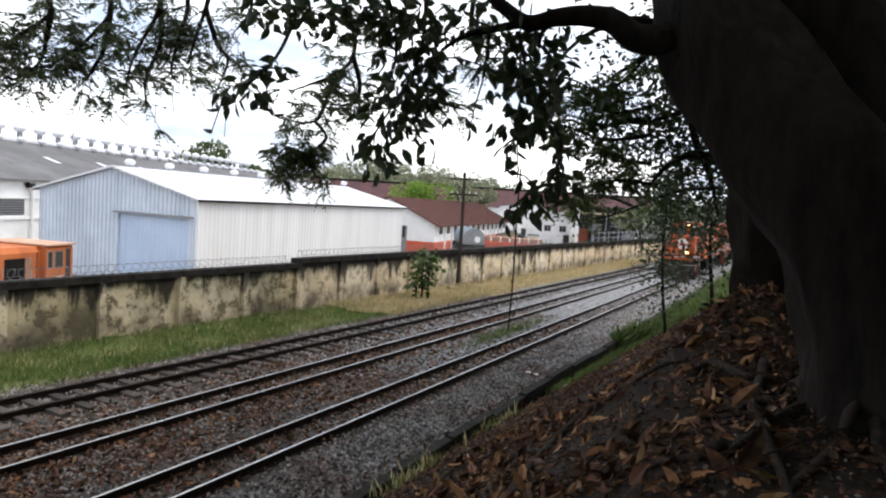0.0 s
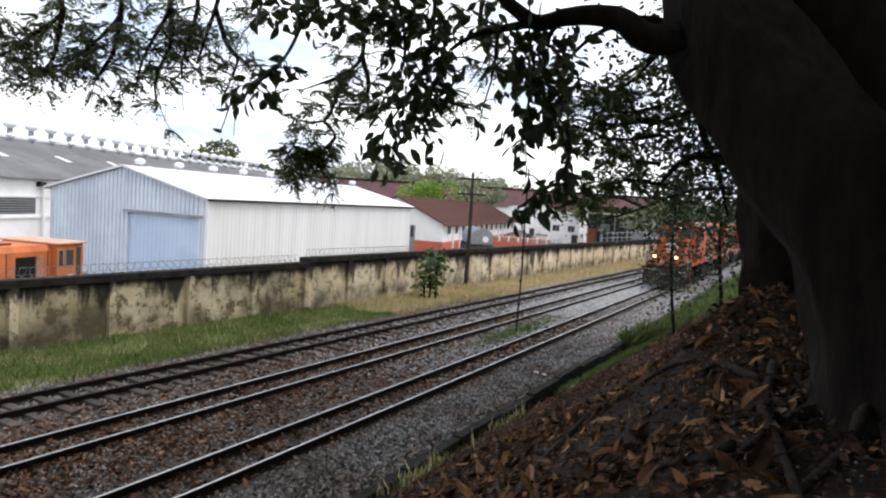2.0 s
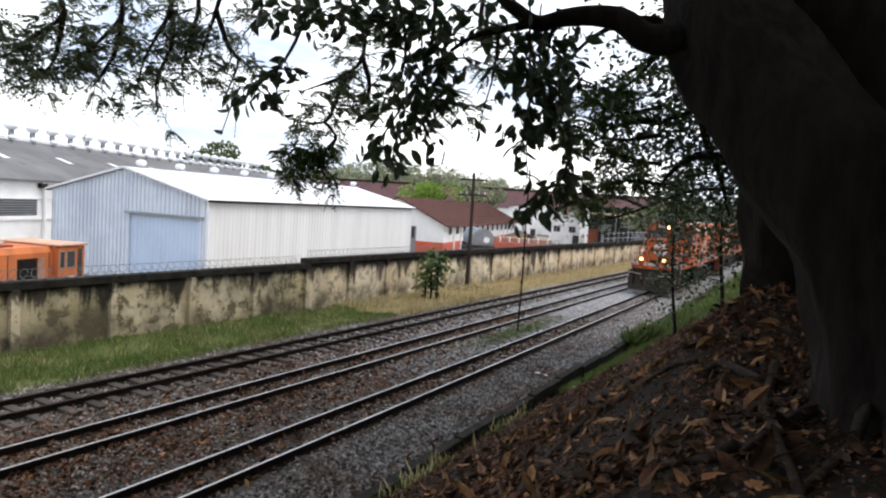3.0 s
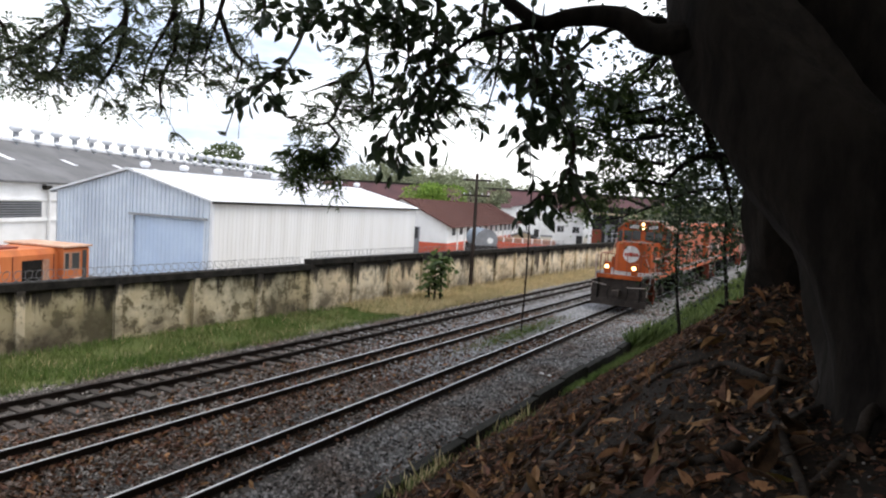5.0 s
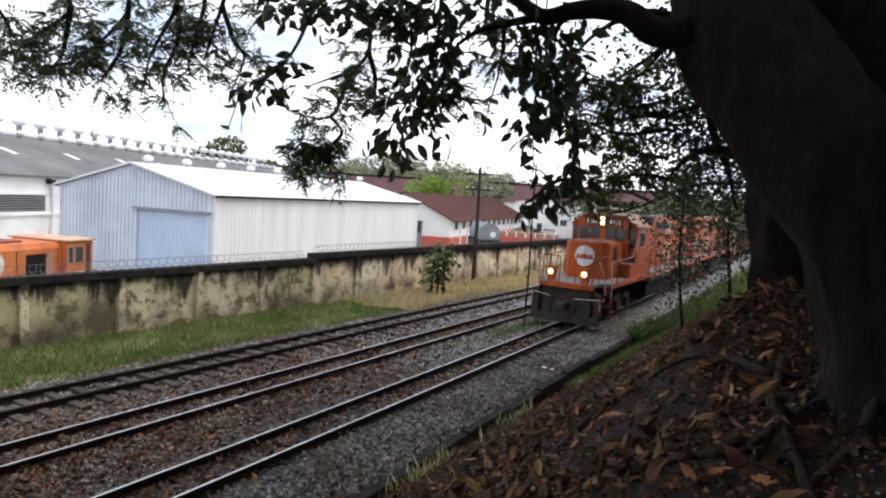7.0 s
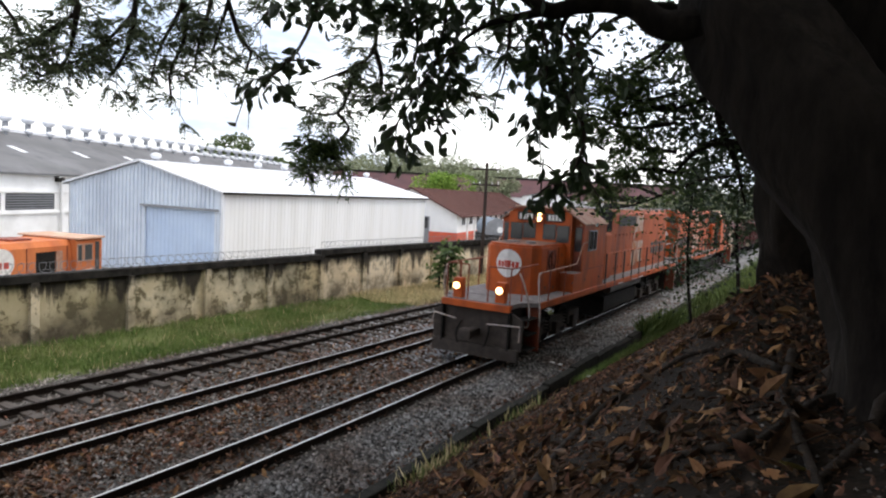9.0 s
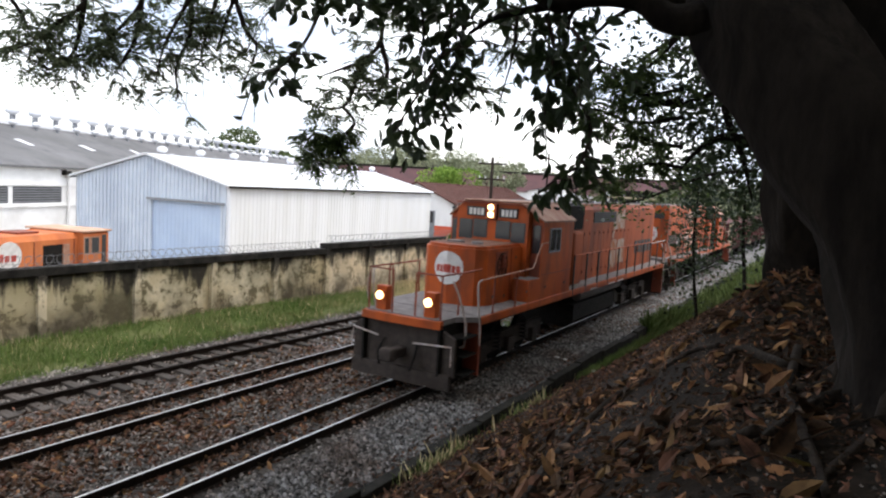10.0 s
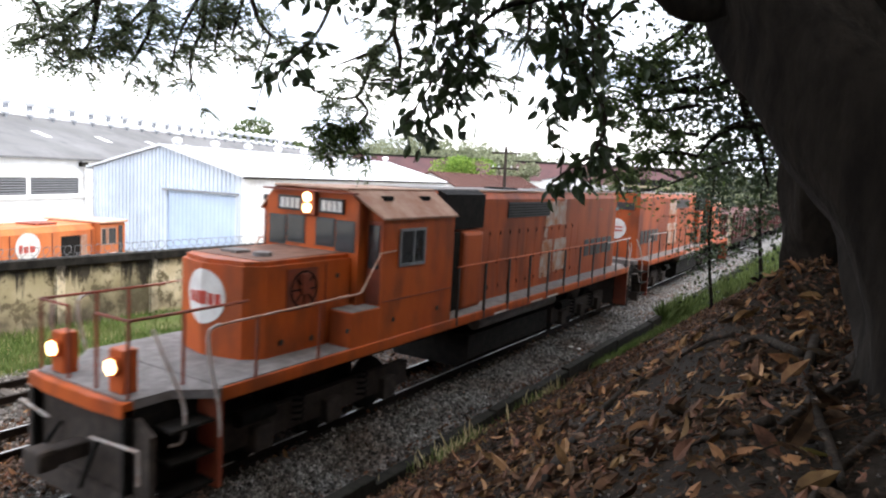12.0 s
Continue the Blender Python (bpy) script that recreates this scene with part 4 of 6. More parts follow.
def make_far_tree(label, base, height, spread, material, seed, leaf=0.5, n=1400, name="tree"):
    rng = np.random.default_rng(seed)
    t = thing(name, label, "tree", Matrix.Translation(base))
    bm = B()
    tube(bm, spline([(0, 0, 0), (0.2, 0, height * 0.35), (0, 0.2, height * 0.7)]), [spread * 0.09] * 4 + [spread * 0.06] * 4 + [spread * 0.04] * 5, 7)
    part("trunk", bm, "bark", t)
    P, D = [], []
    for k in range(7):
        a = rng.uniform(0, 6.28)
        c = np.array([math.cos(a) * spread * rng.uniform(0.1, 0.6), math.sin(a) * spread * rng.uniform(0.1, 0.6), height * rng.uniform(0.55, 0.88)])
        bm = B()
        tube(bm, [(0, 0, height * 0.4), tuple(c)], [spread * 0.04, spread * 0.015], 5)
        part("limb", bm, "bark", t)
        p, d = shell_points(rng, c, spread * rng.uniform(0.3, 0.5), n // 7, 0.65)
        P.append(p)
        D.append(d + rng.normal(size=d.shape) * spread * 0.2)
    P, D = np.concatenate(P), np.concatenate(D)
    cr = new("crown", leaf_cloud("crown", P, D, rng.uniform(0.6, 1.3, len(P)) * leaf, material, slim=True, width=1.8, seed=seed))
    cr.parent = t
    return t


make_far_tree("rounded lime-green tree behind the brown-roofed shed", polar(30.2, 128, -2), 11.0, 6.5, "lime", 31, 0.5, 3200)
make_far_tree("dark green tree beyond the works hall roof", polar(48.0, 190, -2), 18.5, 10, "dark_green", 32, 0.8, 3200)
make_far_tree("dark green tree beyond the works hall roof", polar(43.7, 200, -2), 14, 6, "dark_green", 33, 0.9, 1600)
for i, (az, d, h, s) in enumerate([(26.6, 150, 12.0, 5.0), (25.2, 155, 10.5, 4.5), (17.0, 150, 9.5, 4), (12.0, 100, 8, 4), (10.0, 95, 8.5, 4.5), (8.0, 110, 9.5, 6)]):
    make_far_tree("hazy pale green yard tree in the distance", polar(az, d, -2), h, s, "far_green", 40 + i, 0.55, 1300)


def make_woods():
    """Wooded hills on the horizon."""
    rng = np.random.default_rng(50)
    P, D, S = [], [], []
    for _ in range(560):
        az, d = rng.uniform(2, 41), rng.uniform(215, 400)
        p = polar(az, d)
        z = ground_z(p.x, p.y)
        r = rng.uniform(2.5, 5.5)
        q, w = shell_points(rng, (p.x, p.y, z + r * 0.8), r, 170, 0.9)
        P.append(q)
        D.append(w + rng.normal(size=w.shape) * r * 0.3)
        S.append(rng.uniform(0.6, 1.2, 170))
    me = leaf_cloud("far_woods", np.concatenate(P), np.concatenate(D), np.concatenate(S), "far_green", slim=True, width=1.8, seed=51)
    tagged(new("far_woods", me), "wooded hills along the horizon", "woods", kind="stuff")


make_woods()


# ---------------------------------------------------------------- locomotive
def disc(bm, c, r, n, t=0.01, seg=28):
    n = Vector(n).normalized()
    c = Vector(c)
    return cyl(bm, c - n * t, c + n * t, r, seg=seg)


def make_locomotive(label, lit, second=False):
    """Origin under the front lamps at rail height; it drives towards -y."""
    lo = thing("locomotive", label, "locomotive", group="train")
    part("underframe", box(B(), -1.5, 1.5, 0.95, 19.7, 1.52, 1.72, 0.02), "orange", lo)
    # front platform with cut-away step wells
    part("front_deck", plate(B(), [(-0.98, -0.12), (0.98, -0.12), (1.08, -0.02), (1.08, 0.5), (1.5, 0.9), (1.5, 1.0), (-1.5, 1.0), (-1.5, 0.9), (-1.08, 0.5), (-1.08, -0.02)], 1.6, 1.724), "deck", lo, "grey steel deck")
    part("anticlimber", plate(B(), [(-1.08, -0.2), (-0.5, -0.26), (0.5, -0.26), (1.08, -0.2), (1.08, -0.04), (-1.08, -0.04)], 1.52, 1.7), "orange", lo)
    part("walkway", box(B(), -1.46, 1.46, 1.0, 19.66, 1.71, 1.735), "deck", lo, "worn grey walkway")
    part("rear_deck", box(B(), -1.1, 1.1, 19.7, 20.3, 1.55, 1.72), "deck", lo)
    for end, yy, s in ((0, -0.04, 1), (1, 20.2, -1)):
        part("pilot", prism(B(), [(-1.4, 0.45), (1.4, 0.45), (1.4, 1.3), (1.0, 1.52), (-1.0, 1.52), (-1.4, 1.3)], min(yy, yy + s * 0.1), max(yy, yy + s * 0.1)), "grime", lo, "grimy dark pilot plate")
        bm = B()
        prism(bm, [(-1.35, 0.16), (1.35, 0.16), (1.35, 0.5), (-1.35, 0.5)], min(yy - s * 0.12, yy), max(yy - s * 0.12, yy))
        part("cowcatcher", bm, "grime", lo)
        bm = B()
        box(bm, -0.13, 0.13, min(yy, yy - s * 0.5), max(yy, yy - s * 0.5), 0.74, 0.96, 0.03)
        box(bm, -0.2, 0.16, min(yy - s * 0.4, yy - s * 0.68), max(yy - s * 0.4, yy - s * 0.68), 0.7, 1.0, 0.06)
        part("coupler", bm, "grime", lo, "knuckle coupler")
        for x in (-1, 1):
            bm = B()
            tube(bm, spline([(x * 0.45, yy - s * 0.05, 1.1), (x * 0.5, yy - s * 0.25, 0.8), (x * 0.42, yy - s * 0.3, 0.5)]), 0.03, 6)
            part("brake_hose", bm, "under", lo)
            # side steps with their orange cheek plate
            y_in = 0.98 if end == 0 else 19.55
            part("step_cheek", box(B(), 1.05 if x > 0 else -1.5, 1.5 if x > 0 else -1.05, y_in - 0.04, y_in + 0.04, 0.32, 1.6), "orange_deep", lo, "orange step cheek plate")
            part("step_back", box(B(), x * 1.05 - 0.03, x * 1.05 + 0.03, min(y_in, y_in - s * 1.15), max(y_in, y_in - s * 1.15), 0.45, 1.6), "under", lo)
            for z in (0.42, 0.85, 1.28):
                part("step", box(B(), min(x * 1.08, x * 1.48), max(x * 1.08, x * 1.48), min(y_in - s * 0.08, y_in - s * 0.75), max(y_in - s * 0.08, y_in - s * 0.75), z, z + 0.04), "under", lo)
            bm = B()
            tube(bm, spline([(x * 1.5, y_in - s * 0.02, 1.05), (x * 1.5, y_in - s * 0.05, 1.5), (x * 1.5, y_in - s * 0.2, 2.15), (x * 1.49, y_in - s * 0.22, 2.52), (x * 1.49, y_in - s * 0.05, 2.6)]), 0.024, 7)
            part("step_handrail", bm, "handrail", lo, "pale curved handrail")
            bm = B()
            tube(bm, spline([(x * 1.36, y_in - s * 0.7, 1.1), (x * 1.36, y_in - s * 0.5, 1.12), (x * 1.36, y_in - s * 0.5, 1.6), (x * 1.3, y_in - s * 0.72, 2.2), (x * 1.15, y_in - s * 0.8, 2.6)]), 0.024, 7)
            part("step_handrail", bm, "handrail", lo)
        bm = B()
        tube(bm, [(1.4, yy - s * 0.15, 0.75), (1.4, yy - s * 0.15, 1.18), (0.4, yy - s * 0.15, 1.12)], 0.02, 6)
        part("cut_lever", bm, "handrail", lo, "pale uncoupling lever")
        bm = B()
        tube(bm, [(-1.4, yy - s * 0.15, 0.9), (-1.3, yy - s * 0.15, 1.25), (-0.6, yy - s * 0.15, 1.15)], 0.02, 6)
        part("cut_lever", bm, "handrail", lo)
    # platform railings
    for x in (-1, 1):
        for xx, y in ((1.0, -0.06), (0.32, -0.06), (1.0, 0.75)):
            part("railing_post", tube(B(), [(x * xx, y, 1.72), (x * xx, y, 2.72)], 0.024, 6), "orange_deep", lo)
        part("railing", tube(B(), [(x * 0.32, -0.06, 2.72), (x * 1.0, -0.06, 2.72), (x * 1.0, 0.75, 2.72), (x * 0.97, 1.9, 2.72)], 0.022, 6), "orange_deep", lo)
        # ditch lamps
        part("lamp_post", box(B(), x * 0.675 - 0.15, x * 0.675 + 0.15, -0.02, 0.2, 1.72, 2.3, 0.02), "orange", lo)
        part("lamp_hood", cyl(B(), (x * 0.675, -0.09, 2.08), (x * 0.675, 0.0, 2.08), 0.13, 0.12, 18), "orange", lo)
        part("ditch_lamp", disc(B(), (x * 0.675, -0.1, 2.08), 0.1, (0, -1, 0), 0.012), "lamp" if lit else "glass", lo, "lit warm ditch lamp" if lit else "")
    # short hood with a pointed front
    bm = B()
    plate(bm, [(0, 1.84), (0.7, 2.02), (0.92, 2.3), (0.98, 4.4), (-0.98, 4.4), (-0.92, 2.3), (-0.7, 2.02)], 1.72, 3.25)
    bmesh.ops.bevel(bm, geom=[e for e in bm.edges if all(v.co.z > 3.2 for v in e.verts)], offset=0.07, segments=2, affect="EDGES")
    nose = part("short_hood", bm, "orange", lo)
    part("hood_lid", box(B(), -0.78, 0.78, 2.3, 4.24, 3.245, 3.262), "sooty_top", nose, "dusty sooted hood top")
    part("hatch", cyl(B(), (0.35, 2.75, 3.24), (0.35, 2.75, 3.33), 0.17, 0.15, 14), "deck", nose)
    part("hatch", box(B(), -0.5, -0.1, 2.6, 2.9, 3.25, 3.31, 0.01), "deck", nose)
    bm = B()
    for k in range(14):
        tube(bm, [(0.955, 3.1 + 0.3 * math.cos(k * 0.45), 2.75 + 0.3 * math.sin(k * 0.45)), (0.955, 3.1 + 0.3 * math.cos((k + 1) * 0.45), 2.75 + 0.3 * math.sin((k + 1) * 0.45))], 0.016, 5)
    part("brake_wheel", bm, "under", nose, "dark brake wheel")
    # Raised plate in darker orange imitates the shade of a hollow.
    part("brake_recess", box(B(), 0.93, 0.952, 2.72, 3.52, 2.42, 3.1, 0.008), "orange_deep", nose, "darker plate imitating the shaded hollow behind the brake wheel")
    for k in range(4):
        a = k * math.pi / 4
        part("brake_spoke", tube(B(), [(0.955, 3.1 - 0.29 * math.cos(a), 2.75 - 0.29 * math.sin(a)), (0.965, 3.1 + 0.29 * math.cos(a), 2.75 + 0.29 * math.sin(a))], 0.012, 5), "under", nose)
    part("brake_gearbox", box(B(), 0.94, 1.0, 3.02, 3.2, 2.66, 3.02, 0.02), "orange_deep", nose)
    for y, z in ((2.6, 1.95), (3.3, 1.9), (4.0, 1.95), (3.9, 2.9)):
        part("vent_hole", disc(B(), (0.965, y, z), 0.05, (1, 0, 0), 0.006, 10), "black", nose)
    part("seam", box(B(), 0.955, 0.972, 3.6, 3.62, 1.76, 3.15), "orange_deep", nose)
    # round badge over the pointed front: two half discs
    for s in (-1, 1):
        bm = B()
        d = Vector((s * 0.7, 0.18, 0)).normalized()
        n = Vector((s * 0.18, -0.7, 0)).normalized()
        c = Vector((0, 1.84, 2.66)) + n * 0.006
        rim = [c + d * (0.43 * math.cos(a)) + Vector((0, 0, 0.43 * math.sin(a))) for a in np.linspace(-math.pi / 2, math.pi / 2, 17)]
        fr, bk = [bm.verts.new(v + n * 0.008) for v in rim], [bm.verts.new(v - n * 0.004) for v in rim]
        bm.faces.new(fr)
        bm.faces.new(bk[::-1])
        for i in range(17):
            bm.faces.new((fr[i], bk[i], bk[(i + 1) % 17], fr[(i + 1) % 17]))
        bmesh.ops.recalc_face_normals(bm, faces=bm.faces)
        badge = part("badge", bm, "white", nose, "white round emblem")
        bm = B()
        mm = Matrix.Translation(c + n * 0.012) @ Matrix(((d.x, n.x, 0, 0), (d.y, n.y, 0, 0), (0, 0, 1, 0), (0, 0, 0, 1)))
        for (u0, u1, z0, z1) in ((0.0, 0.1, -0.12, 0.09), (0.13, 0.22, -0.12, 0.06), (0.25, 0.35, -0.12, 0.06)):
            box(bm, u0, u1, -0.004, 0.004, z0, z1, m=mm)
        part("emblem_mark", bm, "red_mark", badge)
    # cab
    cab = part("cab", prism(B(), [(-1.47, 1.72), (1.47, 1.72), (1.47, 3.93), (0.88, 4.36), (-0.88, 4.36), (-1.47, 3.93)], 4.5, 6.95), "orange", lo)
    part("cab_front", prism(B(), [(-1.12, 1.8), (1.12, 1.8), (1.12, 4.16), (0.86, 4.34), (-0.86, 4.34), (-1.12, 4.16)], 4.24, 4.52), "orange", cab)
    for s in (1, -1):
        bm = B()
        vs = [Vector((s * 0.86, 4.2, 4.4)), Vector((s * 0.86, 7.0, 4.4)), Vector((s * 1.52, 7.0, 3.92)), Vector((s * 1.52, 4.45, 3.92))]
        up = [bm.verts.new(v) for v in vs]
        dn = [bm.verts.new(v - Vector((0, 0, 0.04))) for v in vs]
        bm.faces.new(up)
        bm.faces.new(dn[::-1])
        for i in range(4):
            bm.faces.new((up[i], dn[i], dn[(i + 1) % 4], up[(i + 1) % 4]))
        bmesh.ops.recalc_face_normals(bm, faces=bm.faces)
        part("roof_slope", bm, "cab_roof", cab, "sun-faded cab roof slope")
        for y in (4.95, 6.2):
            part("roof_lug", box(B(), s * 1.1 - 0.06, s * 1.1 + 0.06, y, y + 0.25, 4.2, 4.28), "under", cab)
        # front windows, door window and number board
        for x0, x1, z0, z1 in ((0.16, 0.56, 3.36, 3.82), (0.64, 1.02, 3.3, 3.8)):
            w = part("windscreen", box(B(), min(s * x0, s * x1), max(s * x0, s * x1), 4.222, 4.25, z0, z1, 0.008), "glass", cab)
            part("gasket", box(B(), min(s * x0, s * x1) - 0.03, max(s * x0, s * x1) + 0.03, 4.23, 4.245, z0 - 0.03, z1 + 0.03), "black", w)
        part("front_door", box(B(), min(s * 1.14, s * 1.44), max(s * 1.14, s * 1.44), 4.485, 4.51, 2.36, 3.85, 0.01), "orange_deep", cab, "dark-red cab door")
        part("door_window", box(B(), min(s * 1.17, s * 1.41), max(s * 1.17, s * 1.41), 4.47, 4.49, 3.0, 3.78, 0.01), "glass", cab)
        nb = part("number_board", box(B(), min(s * 0.22, s * 0.8), max(s * 0.22, s * 0.8), 4.19, 4.25, 3.93, 4.2, 0.01), "black", cab, "black number board with pale figures")
        for i in range(4):
            x = s * 0.51 - 0.2 + i * 0.125
            part("figure_bar", box(B(), x, x + 0.085, 4.175, 4.192, 3.97, 4.16), "white", nb)
        # side window
        win = part("side_window", box(B(), s * 1.465 - 0.012, s * 1.465 + 0.012, 5.05, 5.8, 3.06, 3.66, 0.006), "glass", cab)
        for a in ((5.0, 5.85, 3.01, 3.06), (5.0, 5.85, 3.66, 3.71), (5.0, 5.05, 3.06, 3.66), (5.8, 5.85, 3.06, 3.66), (5.45, 5.48, 3.06, 3.66)):
            part("window_frame", box(B(), s * 1.47 - 0.015, s * 1.47 + 0.03, *a), "grey_metal", win)
        part("side_box", box(B(), min(s * 0.99, s * 1.48), max(s * 0.99, s * 1.48), 3.7, 4.5, 1.72, 2.33, 0.02), "orange", lo, "orange equipment box")
        part("box_top", box(B(), min(s * 1.0, s * 1.46), max(s * 1.0, s * 1.46), 3.74, 4.5, 2.33, 2.345), "deck", lo)
        for y in (3.6, 4.9, 6.4):
            part("vent_hole", disc(B(), (s * 1.485, y, 2.05), 0.045, (1, 0, 0), 0.006, 10), "black", cab)
        part("seam", box(B(), s * 1.475 - 0.006, s * 1.475 + 0.006, 4.55, 6.9, 2.4, 2.42), "orange_deep", cab)
        bm = B()
        tube(bm, spline([(s * 1.5, 0.95, 2.6), (s * 1.5, 2.5, 2.63), (s * 1.5, 3.9, 2.66)]) + [Vector((s * 1.5, 4.42, 3.3)), Vector((s * 1.5, 4.9, 3.32))], 0.016, 6)
        part("hood_handrail", bm, "rail_orange", lo, "thin worn orange handrail along the short hood")
        for y in (1.6, 2.9):
            part("railing_post", tube(B(), [(s * 1.48, y, 1.72), (s * 1.5, y, 2.62)], 0.022, 6), "orange_deep", lo)
    part("cab_roof", box(B(), -0.9, 0.9, 4.2, 7.0, 4.36, 4.41, 0.015), "cab_roof", cab)
    hl = part("headlamp_case", box(B(), -0.17, 0.17, 4.14, 4.25, 3.86, 4.34, 0.03), "orange_deep", cab)
    for z in (4.0, 4.2):
        part("headlamp", disc(B(), (0, 4.12, z), 0.085, (0, -1, 0), 0.02), "lamp" if lit else "glass", hl, "lit headlamp" if lit else "")
    part("sun_visor", box(B(), -1.1, 1.1, 4.1, 4.24, 4.3, 4.33), "orange_deep", cab)
    bm = B()
    cyl(bm, (-1.3, 4.7, 4.1), (-1.34, 4.4, 4.1), 0.03, 0.08, 10)
    cyl(bm, (-1.16, 4.7, 4.16), (-1.16, 4.4, 4.18), 0.03, 0.07, 10)
    part("horn", bm, "black", cab, "black air horn")
    # long hood
    bm = B()
    prism(bm, [(-0.92, 1.72), (0.92, 1.72), (0.92, 4.2), (0.78, 4.38), (-0.78, 4.38), (-0.92, 4.2)], 6.95, 19.45)
    hood = part("long_hood", bm, "shaded_hood_orange", lo, "long engine hood, faded orange darkened for shade, with oil stains")
    part("hood_roof", box(B(), -0.74, 0.74, 7.0, 19.4, 4.38, 4.42, 0.01), "deck", hood, "soot-grey hood roof")
    for s in (1, -1):
        bm = B()
        prism(bm, [(s * 0.92, 3.52), (s * 1.12, 3.56), (s * 1.14, 4.32), (s * 0.92, 4.41)], 7.1, 8.85)
        part("intake", bm, "under", hood, "black flared air intake")
        part("grille", box(B(), s * 0.925 - 0.015, s * 0.925 + 0.015, 10.5, 13.2, 3.72, 4.12), "black", hood)
        for z in np.arange(3.76, 4.1, 0.07):
            part("grille_slat", box(B(), s * 0.945 - 0.01, s * 0.945 + 0.01, 10.5, 13.2, z, z + 0.02), "under", hood)
        # worn white emblem: slanted upper block, crossbar and two legs, flaking away
        rng = random.Random(31)
        for piece in (((13.1, 4.14), (14.45, 4.14), (14.5, 3.42), (12.95, 3.42)), ((12.85, 3.02), (13.55, 3.02), (13.5, 1.95), (12.7, 1.95)),
                      ((13.72, 3.02), (14.6, 3.02), (14.65, 2.05), (13.68, 2.05)), ((12.95, 3.36), (13.15, 3.36), (13.12, 3.08), (12.9, 3.08))):
            bm = B()
            rim = []
            for (y0, z0), (y1, z1) in zip(piece, piece[1:] + piece[:1]):
                for k in range(7):
                    t = k / 7
                    rim.append((y0 + (y1 - y0) * t + rng.uniform(-0.035, 0.035), z0 + (z1 - z0) * t + rng.uniform(-0.035, 0.035)))
            front = [bm.verts.new((s * 0.934, y, z)) for y, z in rim]
            back = [bm.verts.new((s * 0.918, y, z)) for y, z in rim]
            bm.faces.new(front)
            for k in range(len(rim)):
                bm.faces.new((front[k], back[k], back[(k + 1) % len(rim)], front[(k + 1) % len(rim)]))
            bmesh.ops.recalc_face_normals(bm, faces=bm.faces)
            part("faded_mark", bm, "faded_white", hood, "worn white emblem on the hood side")
        for i in range(5):
            y = 16.3 + i * 0.58
            part("lower_grille", box(B(), s * 0.925 - 0.012, s * 0.925 + 0.012, y, y + 0.45, 2.3, 2.85), "black", hood)
        for i in range(13):
            y = 9.0 + i * 0.55
            part("hood_door", box(B(), s * 0.921 - 0.005, s * 0.921 + 0.005, y + 0.005, y + 0.545, 1.85, 3.45, 0.003), "shaded_hood_orange", hood)
            part("latch", box(B(), s * 0.935 - 0.012, s * 0.935 + 0.012, y + 0.44, y + 0.49, 2.6, 2.7), "under", hood)
        # Solid near-black block; the shade of the gap is its colour.
        part("recess", box(B(), min(s * 0.93, s * 1.3), max(s * 0.93, s * 1.12), 6.96, 7.83, 1.76, 3.5), "under", hood, "near-black block imitating the shaded gap behind the cab")
        part("side_cabinet", box(B(), min(s * 0.9, s * 1.2), max(s * 0.9, s * 1.2), 7.85, 8.8, 1.74, 3.5, 0.09), "shaded_hood_orange", hood, "round-cornered orange cabinet")
        # side railing
        for i in range(11):
            y = 7.2 + i * 1.21
            part("railing_post", box(B(), s * 1.49 - 0.018, s * 1.49 + 0.018, y - 0.035, y + 0.035, 1.55, 2.8), "black", lo, "black railing post")
        part("side_railing", tube(B(), [(s * 1.49, 7.15, 2.81), (s * 1.49, 16.9, 2.81)], 0.02, 6), "orange", lo, "thin orange tubular handrail")
        part("side_railing", tube(B(), [(s * 1.49, 17.0, 2.76), (s * 1.49, 19.6, 2.79)], 0.022, 6), "handrail", lo)
        for y in (8.95, 11.0, 12.1):
            part("sill_strip", box(B(), s * 1.5 - 0.004, s * 1.5 + 0.006, y, y + 0.75, 1.54, 1.58), "white", lo, "pale reflective strip")
        for i in range(12):
            for z in (1.98, 3.3):
                part("hinge", box(B(), s * 0.93 - 0.01, s * 0.93 + 0.01, 9.02 + i * 0.55, 9.06 + i * 0.55, z, z + 0.1), "under", hood)
        part("roof_edge", box(B(), min(s * 0.74, s * 0.82), max(s * 0.74, s * 0.82), 8.9, 19.4, 4.375, 4.4), "pale_roof", hood, "pale strip along the roof edge")
        part("air_tank", cyl(B(), (s * 1.15, 8.6, 1.34), (s * 1.15, 13.2, 1.34), 0.17, seg=14), "deck", lo, "grey air reservoir")
    for y in (15.2, 16.6, 18.0):
        part("roof_fan", cyl(B(), (0, y, 4.4), (0, y, 4.45), 0.6, 0.58, 20), "deck", hood)
    part("exhaust", box(B(), -0.3, 0.3, 11.4, 12.3, 4.42, 4.47, 0.02), "under", hood)
    part("end_badge", disc(B(), (0, 19.46, 2.9), 0.42, (0, 1, 0), 0.01), "white", hood, "white round emblem")
    bm = B()
    box(bm, -0.28, 0.28, 19.475, 19.485, 2.8, 2.86)
    box(bm, -0.28, 0.28, 19.475, 19.485, 2.94, 3.0)
    part("end_mark", bm, "red_mark", hood)
    part("end_number_board", box(B(), -0.7, 0.7, 19.45, 19.5, 3.7, 4.0), "black", hood)
    # fuel tank, trucks and wheels
    part("fuel_tank", prism(B(), [(-0.9, 0.28), (0.9, 0.28), (1.15, 0.5), (1.15, 1.05), (-1.15, 1.05), (-1.15, 0.5)], 8.4, 13.0), "under", lo, "grimy fuel tank")
